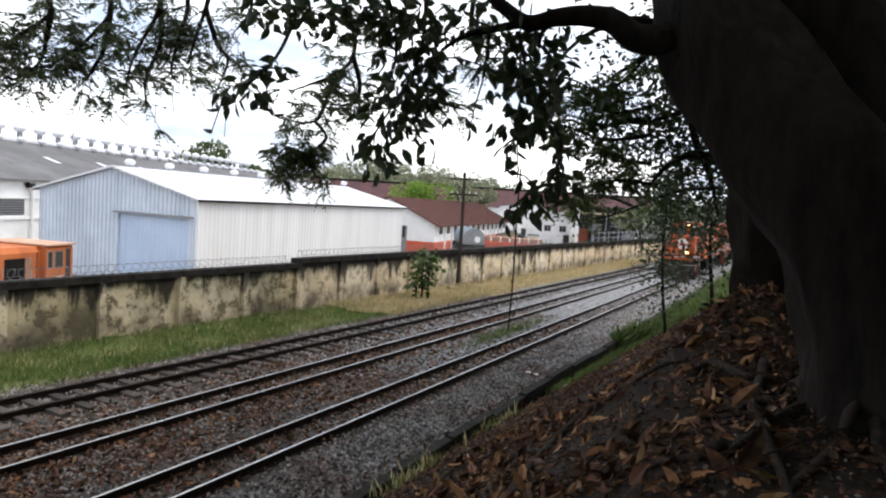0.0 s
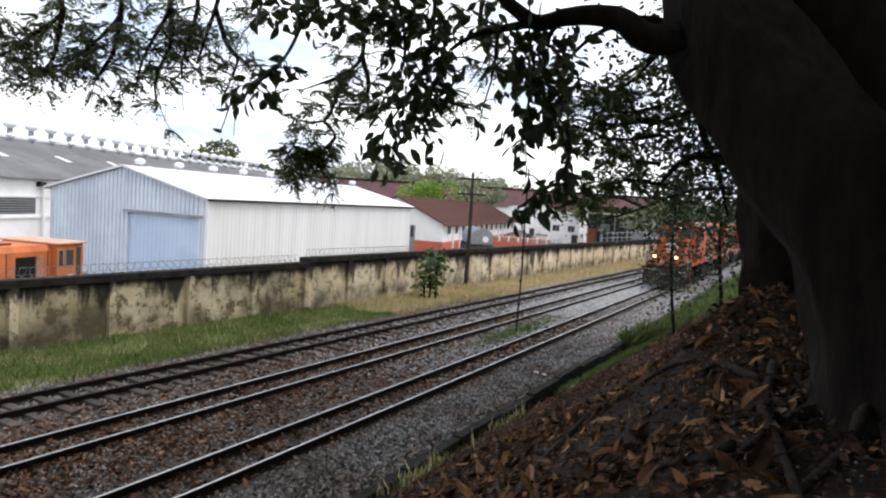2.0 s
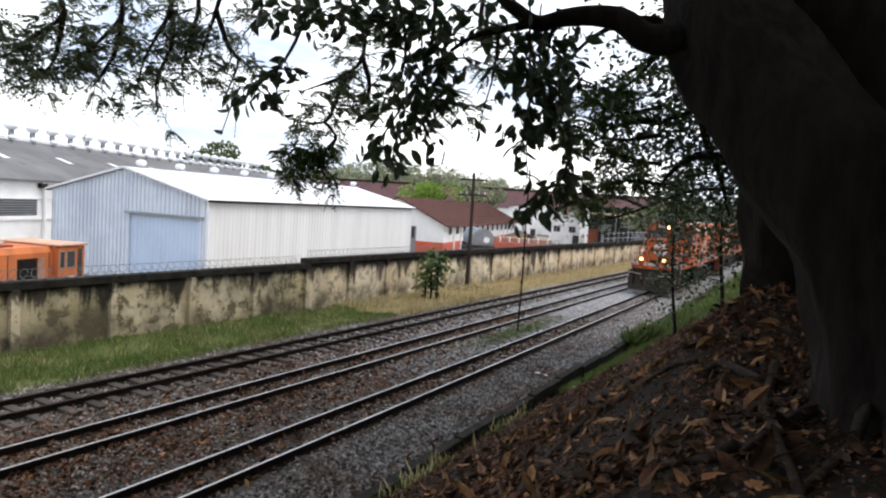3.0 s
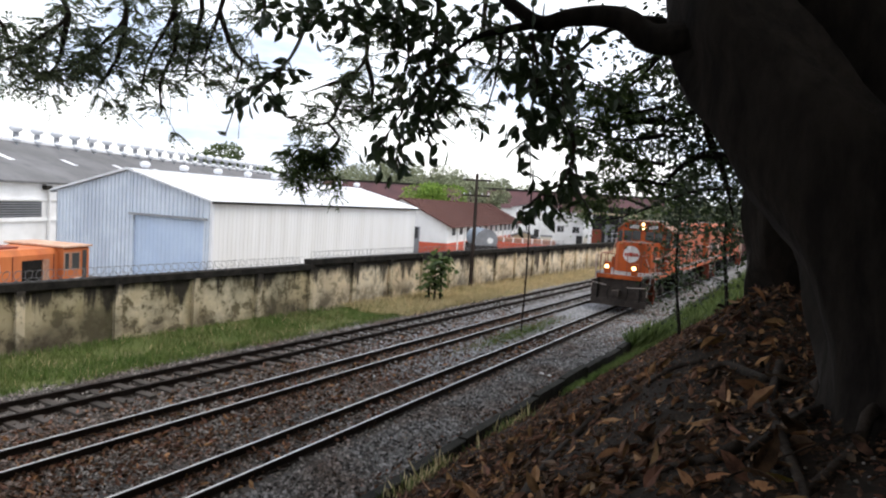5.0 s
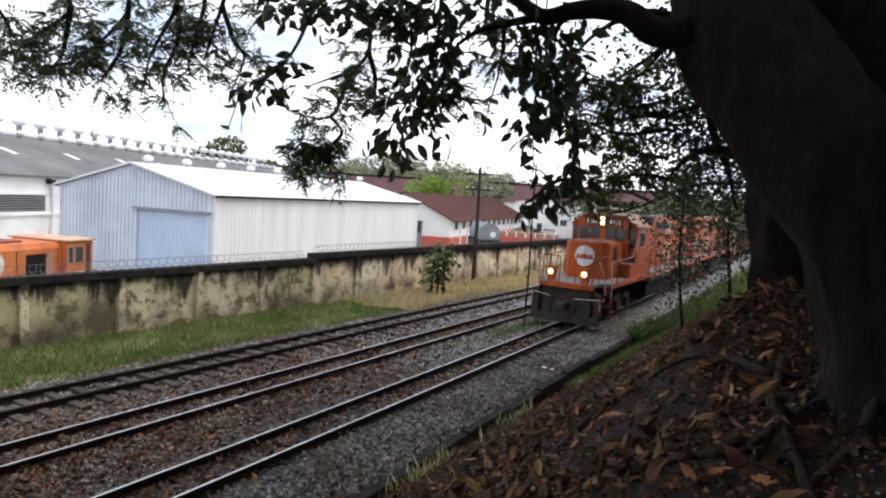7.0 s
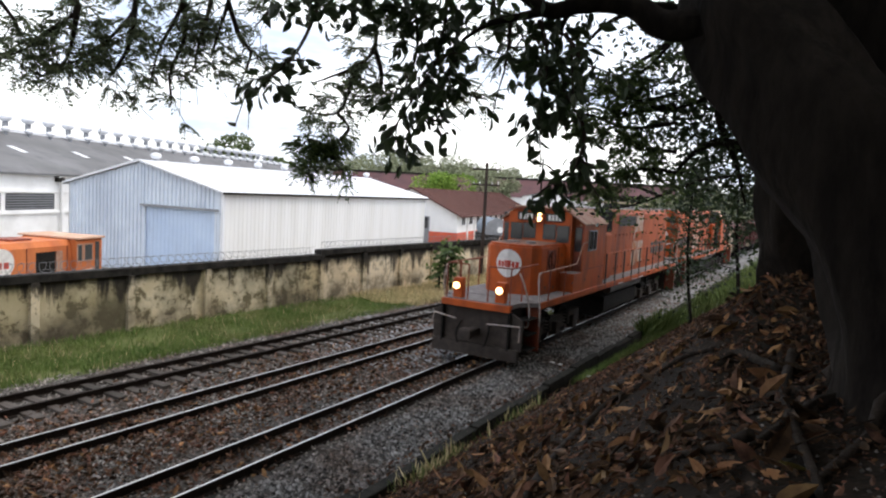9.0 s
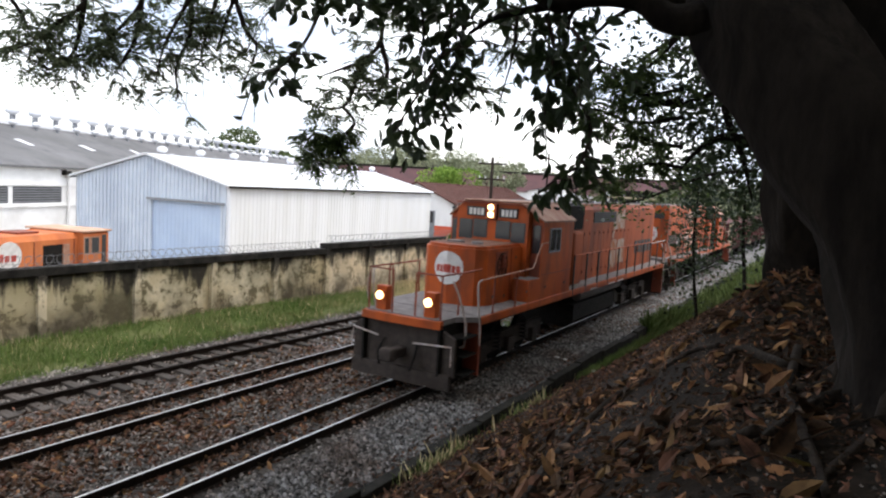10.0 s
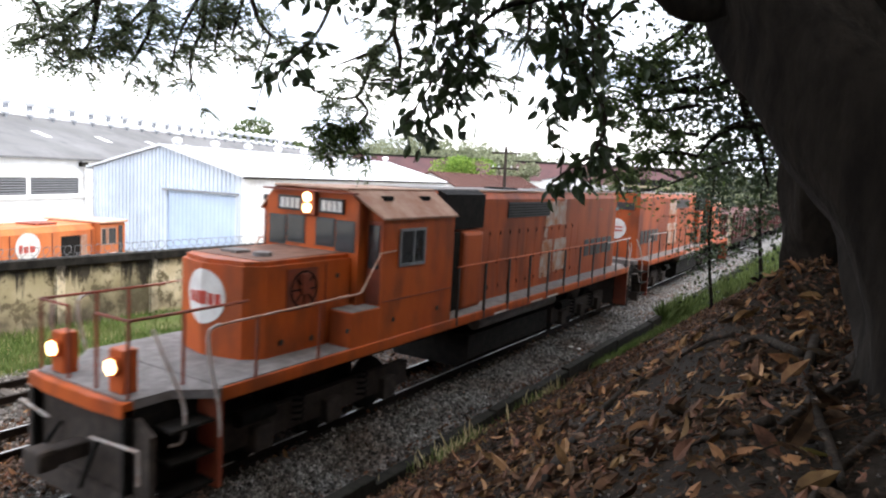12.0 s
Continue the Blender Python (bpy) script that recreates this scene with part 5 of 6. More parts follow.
    part("centre_sill", box(B(), -0.5, 0.5, 0.2, 19.8, 1.05, 1.52), "under", lo)
    wheels = []
    bmw = B()
    for s in (-1, 1):
        cyl(bmw, (s * HALF - 0.06, 0, 0), (s * HALF + 0.06, 0, 0), 0.5, 0.5, 28)
        cyl(bmw, (s * (HALF - 0.06) - 0.015, 0, 0), (s * (HALF - 0.06) + 0.015, 0, 0), 0.53, seg=28)
        for k in range(6):
            a = k * math.pi / 3
            box(bmw, s * HALF + s * 0.06 - 0.012, s * HALF + s * 0.06 + 0.012, 0.12, 0.4, -0.03, 0.03, m=Matrix.Rotation(a, 4, "X"))
    cyl(bmw, (-0.75, 0, 0), (0.75, 0, 0), 0.08, seg=12)
    wme = finish("wheelset", bmw, M["under"])
    for yc in (3.9, 16.4):
        tr = new("truck")
        tr.parent, tr.location = lo, (0, yc, 0)
        for s in (-1, 1):
            bm = B()
            prism(bm, [(s * 0.72, 0.42), (s * 0.88, 0.42), (s * 0.88, 0.88), (s * 0.72, 0.88)], -2.4, 2.4)
            part("side_frame", bm, "grime", tr)
            for y in (-1.65, 0, 1.65):
                part("axle_box", box(B(), s * 0.88 - 0.1, s * 0.88 + 0.14, y - 0.2, y + 0.2, 0.3, 0.72, 0.03), "grime", tr)
            for y in (-0.85, 0.85):
                bm = B()
                pts = [(s * 0.95 + 0.09 * math.cos(k * 0.7), y + 0.09 * math.sin(k * 0.7), 0.5 + k * 0.012) for k in range(46)]
                tube(bm, pts, 0.02, 5)
                part("spring", bm, "under", tr)
            part("brake_cylinder", cyl(B(), (s * 1.0, -2.2, 0.95), (s * 1.0, -1.5, 0.95), 0.13, seg=12), "under", tr)
        for y in (-1.65, 0, 1.65):
            w = new("wheelset", wme)
            w.parent, w.location = lo, (0, yc + y, 0.5)
            wheels.append((w, yc + y))
    return lo, wheels


def make_wagon(label):
    w = thing("hopper_wagon", label, "wagon", group="train")
    part("body", prism(B(), [(-0.9, 0.9), (0.9, 0.9), (1.35, 1.5), (1.35, 3.1), (-1.35, 3.1), (-1.35, 1.5)], 0, 11.5), "wagon", w)
    for s in (-1, 1):
        for i in range(9):
            y = 0.1 + i * 1.41
            part("rib", box(B(), s * 1.38 - 0.05, s * 1.38 + 0.05, y - 0.06, y + 0.06, 1.45, 3.12), "wagon", w)
        part("top_rail", box(B(), s * 1.38 - 0.06, s * 1.38 + 0.06, -0.05, 11.55, 3.06, 3.2), "wagon", w)
    part("end_platform", box(B(), -1.2, 1.2, -0.7, 0, 0.85, 1.0), "under", w)
    part("end_ladder", box(B(), 1.0, 1.3, -0.08, -0.02, 1.0, 3.1), "cream", w)
    for y in (1.8, 9.7):
        t = part("bogie", box(B(), -0.75, 0.75, y - 1.1, y + 1.1, 0.35, 0.85, 0.05), "under", w)
        for k in (-0.8, 0.8):
            part("wheelset", cyl(B(), (-0.5, y + k, 0.42), (0.5, y + k, 0.42), 0.42, seg=20), "under", t)
    return w


LOCO, WHEELS = make_locomotive("orange diesel locomotive with lit lamps hauling a train", True)
LOCO2, WHEELS2 = make_locomotive("second orange diesel locomotive, running long hood first", False, True)
WAGONS = [make_wagon("rust-brown hopper wagon behind the locomotives")]
for i in range(4):
    WAGONS.append(copy_thing(WAGONS[0], pose(0, 0, 0)))


def make_parked():
    """Orange locomotive standing in the yard beyond the wall; its cab end points away along the wall."""
    m, L = frame_between((-18.97, 12.9), (-20.37, 17.7))
    p = thing("parked_locomotive", "old orange locomotive body parked behind the wall", "locomotive", Matrix.Translation((0, 0, -1.95)) @ m)
    part("frame", box(B(), -1.4, 1.4, -7.0, 5.1, 0.9, 1.3), "under", p)
    part("body", prism(B(), [(-1.15, 1.3), (1.15, 1.3), (1.15, 3.6), (1.0, 3.82), (-1.0, 3.82), (-1.15, 3.6)], -7.0, 3.55), "faded_orange", p)
    # Flat panel, near-black in place of the shade inside a doorway.
    part("opening", box(B(), 1.1, 1.165, 1.75, 2.7, 1.4, 3.4), "under", p, "near-black panel imitating the shaded open doorway")
    part("door_leaf", box(B(), 1.16, 1.2, 2.72, 3.05, 1.4, 3.4), "cab_roof", p)
    for y in (-3.5, -2.0, -0.6, 1.3, 3.3):
        part("panel_seam", box(B(), 1.152, 1.17, y, y + 0.04, 1.4, 3.58), "orange_deep", p)
    cab = part("cab", prism(B(), [(-1.4, 1.3), (1.4, 1.3), (1.4, 3.78), (1.2, 3.86), (-1.2, 3.86), (-1.4, 3.78)], 3.55, 5.0), "faded_orange", p)
    part("cab_roof", box(B(), -1.5, 1.5, 3.45, 5.1, 3.84, 3.93, 0.03), "pale_roof", cab, "sun-bleached cab roof")
    for y0, y1 in ((3.62, 3.85), (4.0, 4.42)):
        w = part("cab_window", box(B(), 1.38, 1.415, y0, y1, 2.95, 3.6), "glass", cab)
        for a in ((y0 - 0.05, y1 + 0.05, 2.9, 2.95), (y0 - 0.05, y1 + 0.05, 3.6, 3.65), (y0 - 0.05, y0, 2.95, 3.6), (y1, y1 + 0.05, 2.95, 3.6)):
            part("window_frame", box(B(), 1.39, 1.43, *a), "cab_roof", w)
    part("door_gap", box(B(), 1.38, 1.415, 4.6, 4.85, 1.5, 3.7), "dark", cab)
    part("white_label", box(B(), 1.4, 1.412, 3.95, 4.5, 2.25, 2.55), "white", cab)
    part("badge", disc(B(), (1.16, 0.2, 3.1), 0.55, (1, 0, 0), 0.012), "white", p, "white round emblem")
    bm = B()
    for (y0, y1, z0, z1) in ((-0.2, -0.06, 2.9, 3.2), (0.0, 0.2, 2.9, 3.14), (0.28, 0.5, 2.9, 3.14)):
        box(bm, 1.17, 1.18, y0, y1, z0, z1)
    part("emblem_mark", bm, "red_mark", p)
    bm = B()
    tube(bm, [(1.45, -6.5, 2.35), (1.45, 4.8, 2.45)], 0.02, 6)
    part("handrail", bm, "handrail", p)
    for y in (-5, -2, 1.2):
        part("roof_box", box(B(), -0.5, 0.5, y, y + 1.0, 3.82, 3.9), "orange_deep", p)
    part("ground_blocks", box(B(), -1.0, 1.0, -6.5, 4, 0.0, 0.9), "under", p)


make_parked()


# ---------------------------------------------------------------- the old tree on the bank
def spot(az, el, d):
    """A place seen from the eye at a bearing, an elevation (degrees) and a level distance."""
    return Vector((EYE[0] - d * math.sin(radians(az)), d * math.cos(radians(az)), EYE[2] + d * math.tan(radians(el))))


def ground_spot(az, el):
    """Where the line of sight at a bearing and elevation meets the ground."""
    d = 1.5
    while d < 60:
        p = spot(az, el, d)
        if p.z < ground_z(p.x, p.y):
            break
        d += 0.04
    return Vector((p.x, p.y, ground_z(p.x, p.y)))


def along(path):
    return spline([spot(*p) for p in path], 7)


HANGING = {
    "a": [(30.8, 17.3, 5.3), (30.8, 13.5, 5.2), (31.3, 10.8, 5.2), (32.6, 8.4, 5.1), (33.9, 6.1, 5.1), (35.1, 4.2, 5.0)],
    "g": [(29.6, 14.4, 5.2), (29.9, 11.3, 5.2), (30.5, 9.1, 5.2), (31.8, 7.1, 5.2), (31.5, 4.9, 5.2)],
    "b": [(23.1, 14.1, 5.0), (22.3, 11.8, 5.0), (22.3, 9.5, 5.0), (22.6, 7.7, 5.0), (22.6, 5.9, 5.0)],
    "h": [(21.0, 13.1, 4.9), (19.7, 11.4, 4.9), (20.2, 9.6, 4.9), (21.1, 8.0, 4.9)],
    "k": [(19.3, 6.6, 4.9), (18.8, 5.2, 4.9), (19.1, 3.3, 4.9), (19.7, 2.1, 4.9), (21.4, 1.0, 4.9), (22.9, -0.5, 4.9)],
    "c": [(40.4, 16.0, 5.6), (41.5, 13.1, 5.6), (42.3, 11.2, 5.5), (43.3, 9.7, 5.5), (44.8, 8.3, 5.4), (46.4, 8.0, 5.4)],
    "e": [(34.1, 16.6, 5.3), (33.1, 13.3, 5.3), (33.1, 10.7, 5.3), (34.0, 7.9, 5.3)],
    "f": [(25.4, 13.8, 5.3), (25.5, 11.6, 5.3), (25.7, 9.8, 5.3)],
}
# boughs of the fine-leaved trees: bearing, elevation, distance
SPRAY_LEFT = [
    [(60.3, 14.2, 9.0), (58.5, 11.8, 9.0), (60.2, 9.8, 9.0), (61.7, 8.3, 9.0), (63.5, 7.3, 9.0)],
    [(58.5, 11.8, 9.0), (58.8, 9.4, 9.0), (59.3, 7.8, 9.0), (60.7, 6.6, 9.0)],
    [(55.7, 15.2, 9.0), (54.7, 12.5, 9.0), (56.0, 10.3, 9.0), (58.1, 8.2, 9.0), (60.4, 7.1, 9.0)],
    [(54.7, 12.5, 9.0), (55.0, 9.8, 9.0), (55.9, 7.8, 9.0), (56.6, 6.7, 9.0)],
    [(64.2, 12.3, 9.0), (62.6, 10.4, 9.0), (61.9, 9.1, 9.0)],
]
SPRAY_MID = [
    [(51.9, 15.9, 8.8), (51.4, 13.2, 8.8), (52.5, 10.6, 8.8), (53.2, 8.9, 8.8), (53.7, 6.2, 8.8)],
    [(51.4, 13.2, 8.8), (51.2, 10.6, 8.8), (52.2, 7.8, 8.8), (52.0, 5.5, 8.8)],
    [(49.9, 16.2, 8.8), (49.4, 13.6, 8.8), (50.0, 10.8, 8.8), (50.4, 8.6, 8.8), (49.7, 7.7, 8.8)],
    [(47.4, 16.3, 8.8), (48.1, 13.5, 8.8), (48.9, 10.7, 8.8), (49.2, 9.3, 8.8)],
    [(48.1, 13.5, 8.8), (47.1, 11.0, 8.8), (46.3, 9.8, 8.8), (47.4, 6.6, 8.8)],
    [(45.3, 16.6, 8.8), (44.7, 14.0, 8.8), (46.0, 12.0, 8.8)],
]
SPRAY_CENTRE = [
    [(38.7, 17.4, 8.0), (36.7, 13.9, 8.0), (36.5, 11.3, 8.0), (37.8, 9.8, 8.0), (40.0, 8.7, 8.0), (41.4, 8.1, 8.0)],
    [(36.5, 11.3, 8.0), (35.8, 9.1, 8.0), (36.3, 7.6, 8.0), (38.1, 7.3, 8.0)],
    [(37.8, 9.8, 8.0), (38.5, 7.5, 8.0), (39.3, 5.9, 8.0), (41.5, 5.7, 8.0)],
    [(26.7, 17.6, 8.0), (26.9, 13.9, 8.0), (25.3, 12.5, 8.0), (25.7, 11.4, 8.0)],
    [(30.1, 10.4, 8.0), (28.8, 8.3, 8.0), (26.9, 7.7, 8.0)],
]
SPRAY_GREEN = [
    [(39.3, 5.9, 8.0), (38.3, 4.6, 8.0), (39.7, 3.1, 8.0), (41.1, 2.4, 8.0), (42.0, 0.6, 8.0)],
    [(38.3, 4.6, 8.0), (39.6, 2.6, 8.0), (38.5, 1.0, 8.0)],
    [(39.7, 3.1, 8.0), (41.6, 3.5, 8.0), (42.2, 2.2, 8.0)],
]
SPRAY_BANK = [
    [(12.3, 12.8, 9.6), (14.7, 10.2, 9.6), (16.8, 9.5, 9.6), (18.9, 10.0, 9.6)],
    [(11.9, 8.6, 9.6), (14.5, 8.1, 9.6), (16.6, 8.4, 9.6)],
    [(11.7, 6.4, 9.6), (15.2, 5.9, 9.6), (18.4, 6.8, 9.6), (20.0, 7.0, 9.6)],
    [(11.5, 4.1, 9.6), (14.2, 4.5, 9.6), (16.5, 5.7, 9.6)],
    [(10.9, 2.4, 9.6), (13.6, 2.7, 9.6), (16.2, 2.1, 9.6), (18.4, 1.2, 9.6)],
]
DENSE = [
    [(6.1, 12.2, 10), (8.6, 13.9, 10), (11.5, 13.1, 10), (14.3, 11.4, 10), (16.8, 9.6, 10)],
    [(5.7, 8.1, 10), (9.0, 8.4, 10), (12.8, 7.0, 10)],
    [(6.6, 4.6, 10), (8.7, 5.0, 10), (10.7, 3.6, 10), (11.8, 1.7, 10)],
    [(9.5, 13.9, 10), (13.8, 15.2, 10), (17.6, 13.9, 10), (20.1, 11.3, 10)],
    [(11.8, 7.5, 10), (14.0, 7.4, 10), (15.6, 6.8, 10)],
    [(9.0, 8.4, 10), (8.3, 5.9, 10), (7.1, 3.3, 10), (6.2, 0.3, 10)],
]


def make_old_tree():
    rng = np.random.default_rng(71)
    tree = thing("old_tree", "huge tree leaning out over the bank, bark darkened for shade", "tree")
    pts = [spot(-7.4, -14.5, 4.7), spot(-6.6, -10.5, 4.7), spot(-5.2, -5.5, 4.7), spot(-1.6, 1.9, 4.7), spot(4.1, 9.5, 4.9), spot(8.0, 15.0, 5.2), spot(9.5, 24, 5.8), spot(6, 38, 6.5)]
    sp = spline(pts, 6)
    rad = np.interp(np.linspace(0, 1, len(sp)), [0, 0.1, 0.25, 0.5, 0.7, 1], [0.72, 0.55, 0.46, 0.43, 0.4, 0.22])
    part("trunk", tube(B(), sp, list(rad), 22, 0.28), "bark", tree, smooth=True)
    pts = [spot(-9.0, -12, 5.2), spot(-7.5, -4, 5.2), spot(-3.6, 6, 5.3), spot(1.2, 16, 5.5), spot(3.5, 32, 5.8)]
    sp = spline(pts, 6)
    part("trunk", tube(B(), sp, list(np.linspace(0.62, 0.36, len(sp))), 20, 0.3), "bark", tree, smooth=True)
    # buttress roots
    for path, r in ((((-3.5, -9.5, 4.6), (-0.5, -11.8, 4.5), (2.0, -14.0, 4.2), (4.2, -17.0, 3.9)), 0.06),
                    (((-2.5, -9.0, 4.7), (2.0, -10.5, 5.0), (6.0, -12.2, 5.2), (10.0, -16.0, 5.0)), 0.045),
                    (((-4.5, -12.5, 4.3), (-2.0, -15.5, 3.6), (0.8, -20.0, 2.9), (0.2, -27.0, 2.4)), 0.035),
                    (((-5.5, -13.0, 4.3), (-7.0, -17.0, 3.5), (-8.0, -22.0, 3.0)), 0.04), (((4.2, -17.0, 3.9), (9.0, -19.5, 4.2), (14.0, -21.5, 4.6), (19, -23.0, 5.0)), 0.032), (((2.0, -9.0, 8.0), (6.0, -10.5, 8.5), (9.5, -12.5, 8.5)), 0.05)):
        sp = []
        for p in spline([spot(*q) for q in path], 7):
            g = ground_z(p.x, p.y)
            sp.append(Vector((p.x, p.y, min(p.z, g + 0.5) if len(sp) < 3 else g + 0.02)))
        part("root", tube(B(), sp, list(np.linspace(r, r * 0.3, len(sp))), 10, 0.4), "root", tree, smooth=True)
    for path, r in ((((21.8, -25.6), (19.5, -21.7), (17.6, -19.3), (15.0, -16.5), (12.7, -14.9)), 0.050),
                    (((2.0, -11.0), (2.3, -14.0), (1.5, -16.3), (0.1, -18.8), (-0.9, -21.2)), 0.04),
                    (((2.6, -12.4), (5.0, -11.7), (6.2, -11.7), (7.3, -13.2)), 0.045),
                    (((14.5, -19.5), (10.2, -18.2), (5.8, -16.5), (1.3, -14.8), (-2.5, -13.4)), 0.012),
                    (((11.6, -21.4), (8.8, -19.6), (6.8, -18.2)), 0.010),
                    (((-0.6, -12.2), (-1.9, -12.4), (-3.7, -11.8)), 0.060),
                    (((7.5, -11.5), (9.5, -12.2), (11.5, -13.8)), 0.030)):
        pts = [ground_spot(*q) for q in path]
        sp = [p + Vector((0, 0, r * 0.5 + 0.02)) for p in spline(pts, 6)]
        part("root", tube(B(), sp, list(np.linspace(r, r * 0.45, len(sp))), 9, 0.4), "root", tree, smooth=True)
    limb = along([(6.5, 13.2, 5.0), (10.3, 13.6, 5.0), (13.4, 13.7, 5.0), (15.5, 15.1, 5.0), (17.8, 15.5, 5.0), (20.0, 15.3, 5.0), (22.3, 14.8, 5.0), (24.4, 15.9, 5.0), (26.7, 17.4, 5.0), (30.4, 17.8, 5.0)])
    part("limb", tube(B(), limb, list(np.interp(np.linspace(0, 1, len(limb)), [0, 0.2, 0.36, 0.6, 1], [0.13, 0.1, 0.085, 0.06, 0.03])), 12, 0.3), "bark", tree, smooth=True)
    for path, r in (([(22.3, 14.8, 5.1), (25.0, 14.2, 5.1), (27.3, 13.6, 5.1), (29.3, 12.3, 5.1)], 0.035), ([(26.7, 17.4, 5.1), (30.3, 16.5, 5.3), (34.1, 16.4, 5.4), (40.4, 16.0, 5.6)], 0.03), ([(20.0, 15.3, 5.0), (21.1, 14.0, 5.0), (21.2, 12.9, 5.0)], 0.02)):
        c = along(path)
        part("limb", tube(B(), c, list(np.linspace(r, 0.012, len(c))), 8, 0.3), "bark", tree, smooth=True)
    # big single leaves on the hanging twigs, each a piece of its own
    bm = B()
    vs = [bm.verts.new(tuple(v)) for v in LEAF_V]
    for f in LEAF_F:
        bm.faces.new([vs[i] for i in f])
    leaf_me = finish("leaf", bm, M["ficus"])
    P, D = [], []
    count = 0
    for key, path in HANGING.items():
        c = along(path)
        part("twig", tube(B(), c, list(np.linspace(0.018, 0.005, len(c))), 6), "twig", tree)
        for i in range(16 if key == "c" else 4, len(c) - 1):
            for _ in range({"a": 4, "g": 3, "b": 4, "h": 4, "c": 3, "f": 1}.get(key, 2)):
                p = c[i] + Vector(rng.normal(size=3)) * (0.09 if key in "abgh" else 0.03)
                side = Vector(rng.normal(size=3))
                way = (Vector((side.x * 0.8, side.y * 0.8, -1.0 + 0.5 * side.z))).normalized()
                st = p + way * rng.uniform(0.02, 0.14)
                if count < 290 and i % 3 == 0:
                    o2 = new("leaf", leaf_me)
                    o2.parent = tree
                    s = rng.uniform(0.085, 0.15)
                    q = way.to_track_quat("Y", "Z").to_matrix().to_4x4()
                    o2.matrix_basis = Matrix.Translation(st) @ q @ Matrix.Rotation(rng.uniform(0, 6.28), 4, "Y") @ Matrix.Diagonal((s, s, s, 1))
                    count += 1
                else:
                    P.append(st)
                    D.append(way)
        # side sprays
        for i in range(18 if key == "c" else 3, len(c), 3):
            d = Vector(rng.normal(size=3)) * 0.18 + Vector((0, 0, -0.12))
            e = c[i] + d
            part("twig", tube(B(), [c[i], c[i] + d * 0.5 + Vector((0, 0, 0.03)), e], [0.008, 0.006, 0.004], 5), "twig", tree)
            for _ in range(3):
                w = Vector(rng.normal(size=3)) + Vector((0, 0, -0.8))
                P.append(c[i] + d * rng.uniform(0.4, 1.0))
                D.append(w)
    # a mass of leaves along the limb overhead
    for az, el, d, r, n in ((43.0, 14.6, 5.2, 0.25, 30), (41.0, 14.5, 5.2, 0.30, 50), (38.5, 14.4, 5.2, 0.30, 60), (36.2, 14.4, 5.2, 0.30, 60), (34.2, 14.6, 5.2, 0.30, 60), (31.8, 14.5, 5.2, 0.30, 50), (30.5, 12.2, 5.2, 0.20, 40), (22.4, 13.8, 5.2, 0.24, 50), (20.5, 12.5, 5.2, 0.20, 24), (26.5, 15.5, 5.2, 0.35, 45), (24.5, 13.8, 5.2, 0.25, 30), (22.4, 10.9, 5.2, 0.20, 40)):
        c = spot(az, el, d)
        v = rng.normal(size=(n, 3)) * np.array([r, r, r * 0.45]) * 0.6
        P += [c + Vector(q) for q in v]
        D += [Vector((*rng.normal(size=2), -0.7 + 0.4 * rng.normal())) for _ in range(n)]
    cr = new("leaves", leaf_cloud("leaves", P, D, rng.uniform(0.08, 0.145, len(P)), "ficus", seed=72))
    cr.parent = tree
    cr["kind"] = "stuff"
    # unseen roof of leaves added above and behind, only to shade the bank
    n = 26000
    x, y = rng.uniform(0.6, 20, n), rng.uniform(-14, 32, n)
    z = np.maximum(10.0, EYE[2] + 0.5 * np.hypot(x - EYE[0], y)) + 1.0 * np.sin(x * 0.7) * np.cos(y * 0.6) + rng.normal(size=n) * 0.6
    keep = (z - EYE[2]) > 0.45 * np.hypot(x - EYE[0], y)
    x, y, z = x[keep], y[keep], z[keep]
    n = len(x)
    cr = new("canopy", leaf_cloud("canopy", np.stack([x, y, z], -1), np.stack([rng.normal(size=n), rng.normal(size=n), -0.6 + 0 * x], -1), rng.uniform(0.3, 0.7, n), "ficus", width=1.4, seed=73))
    cr.parent = tree
    cr["kind"] = "stuff"


make_old_tree()


def make_shade_thicket():
    """Dense growth added out of sight behind and beside the eye to block light."""
    rng = np.random.default_rng(75)
    t = thing("thicket", "unseen dense foliage added behind the eye to block light", "bushes", kind="stuff")
    P = []
    for x0, y0, x1, y1 in ((5.2, -4.6, 12.5, -3.0), (12.5, -3.0, 13.8, 5.0), (13.8, 5.0, 13.0, 16.0), (13.0, 16.0, 10.5, 34.0), (4.8, -9.0, 5.2, -4.6), (3.4, -30.0, 4.8, -9.0)):
        L = math.hypot(x1 - x0, y1 - y0)
        k = int(L * 330)
        s = rng.uniform(0, 1, k)
        P.append(np.stack([x0 + (x1 - x0) * s + rng.normal(size=k) * 0.5, y0 + (y1 - y0) * s + rng.normal(size=k) * 0.5, 3.2 + 7.5 * rng.uniform(0, 1, k)], -1))
    P = np.concatenate(P)
    D = rng.normal(size=P.shape) + np.array([0, 0, -0.5])
    cr = new("foliage", leaf_cloud("foliage", P, D, rng.uniform(0.25, 0.6, len(P)), "ficus", width=1.3, seed=76))
    cr.parent = t
    for i, (x, y) in enumerate(((6.5, -4.2), (9.5, -3.9), (12.6, -1.0), (13.6, 4.0), (13.2, 12.0), (12.0, 22.0))):
        part("stem", tube(B(), spline([(x, y, 3.0), (x + 0.2, y, 6.0), (x, y - 0.2, 9.5)]), 0.12, 8, 0.2), "bark", t)


make_shade_thicket()


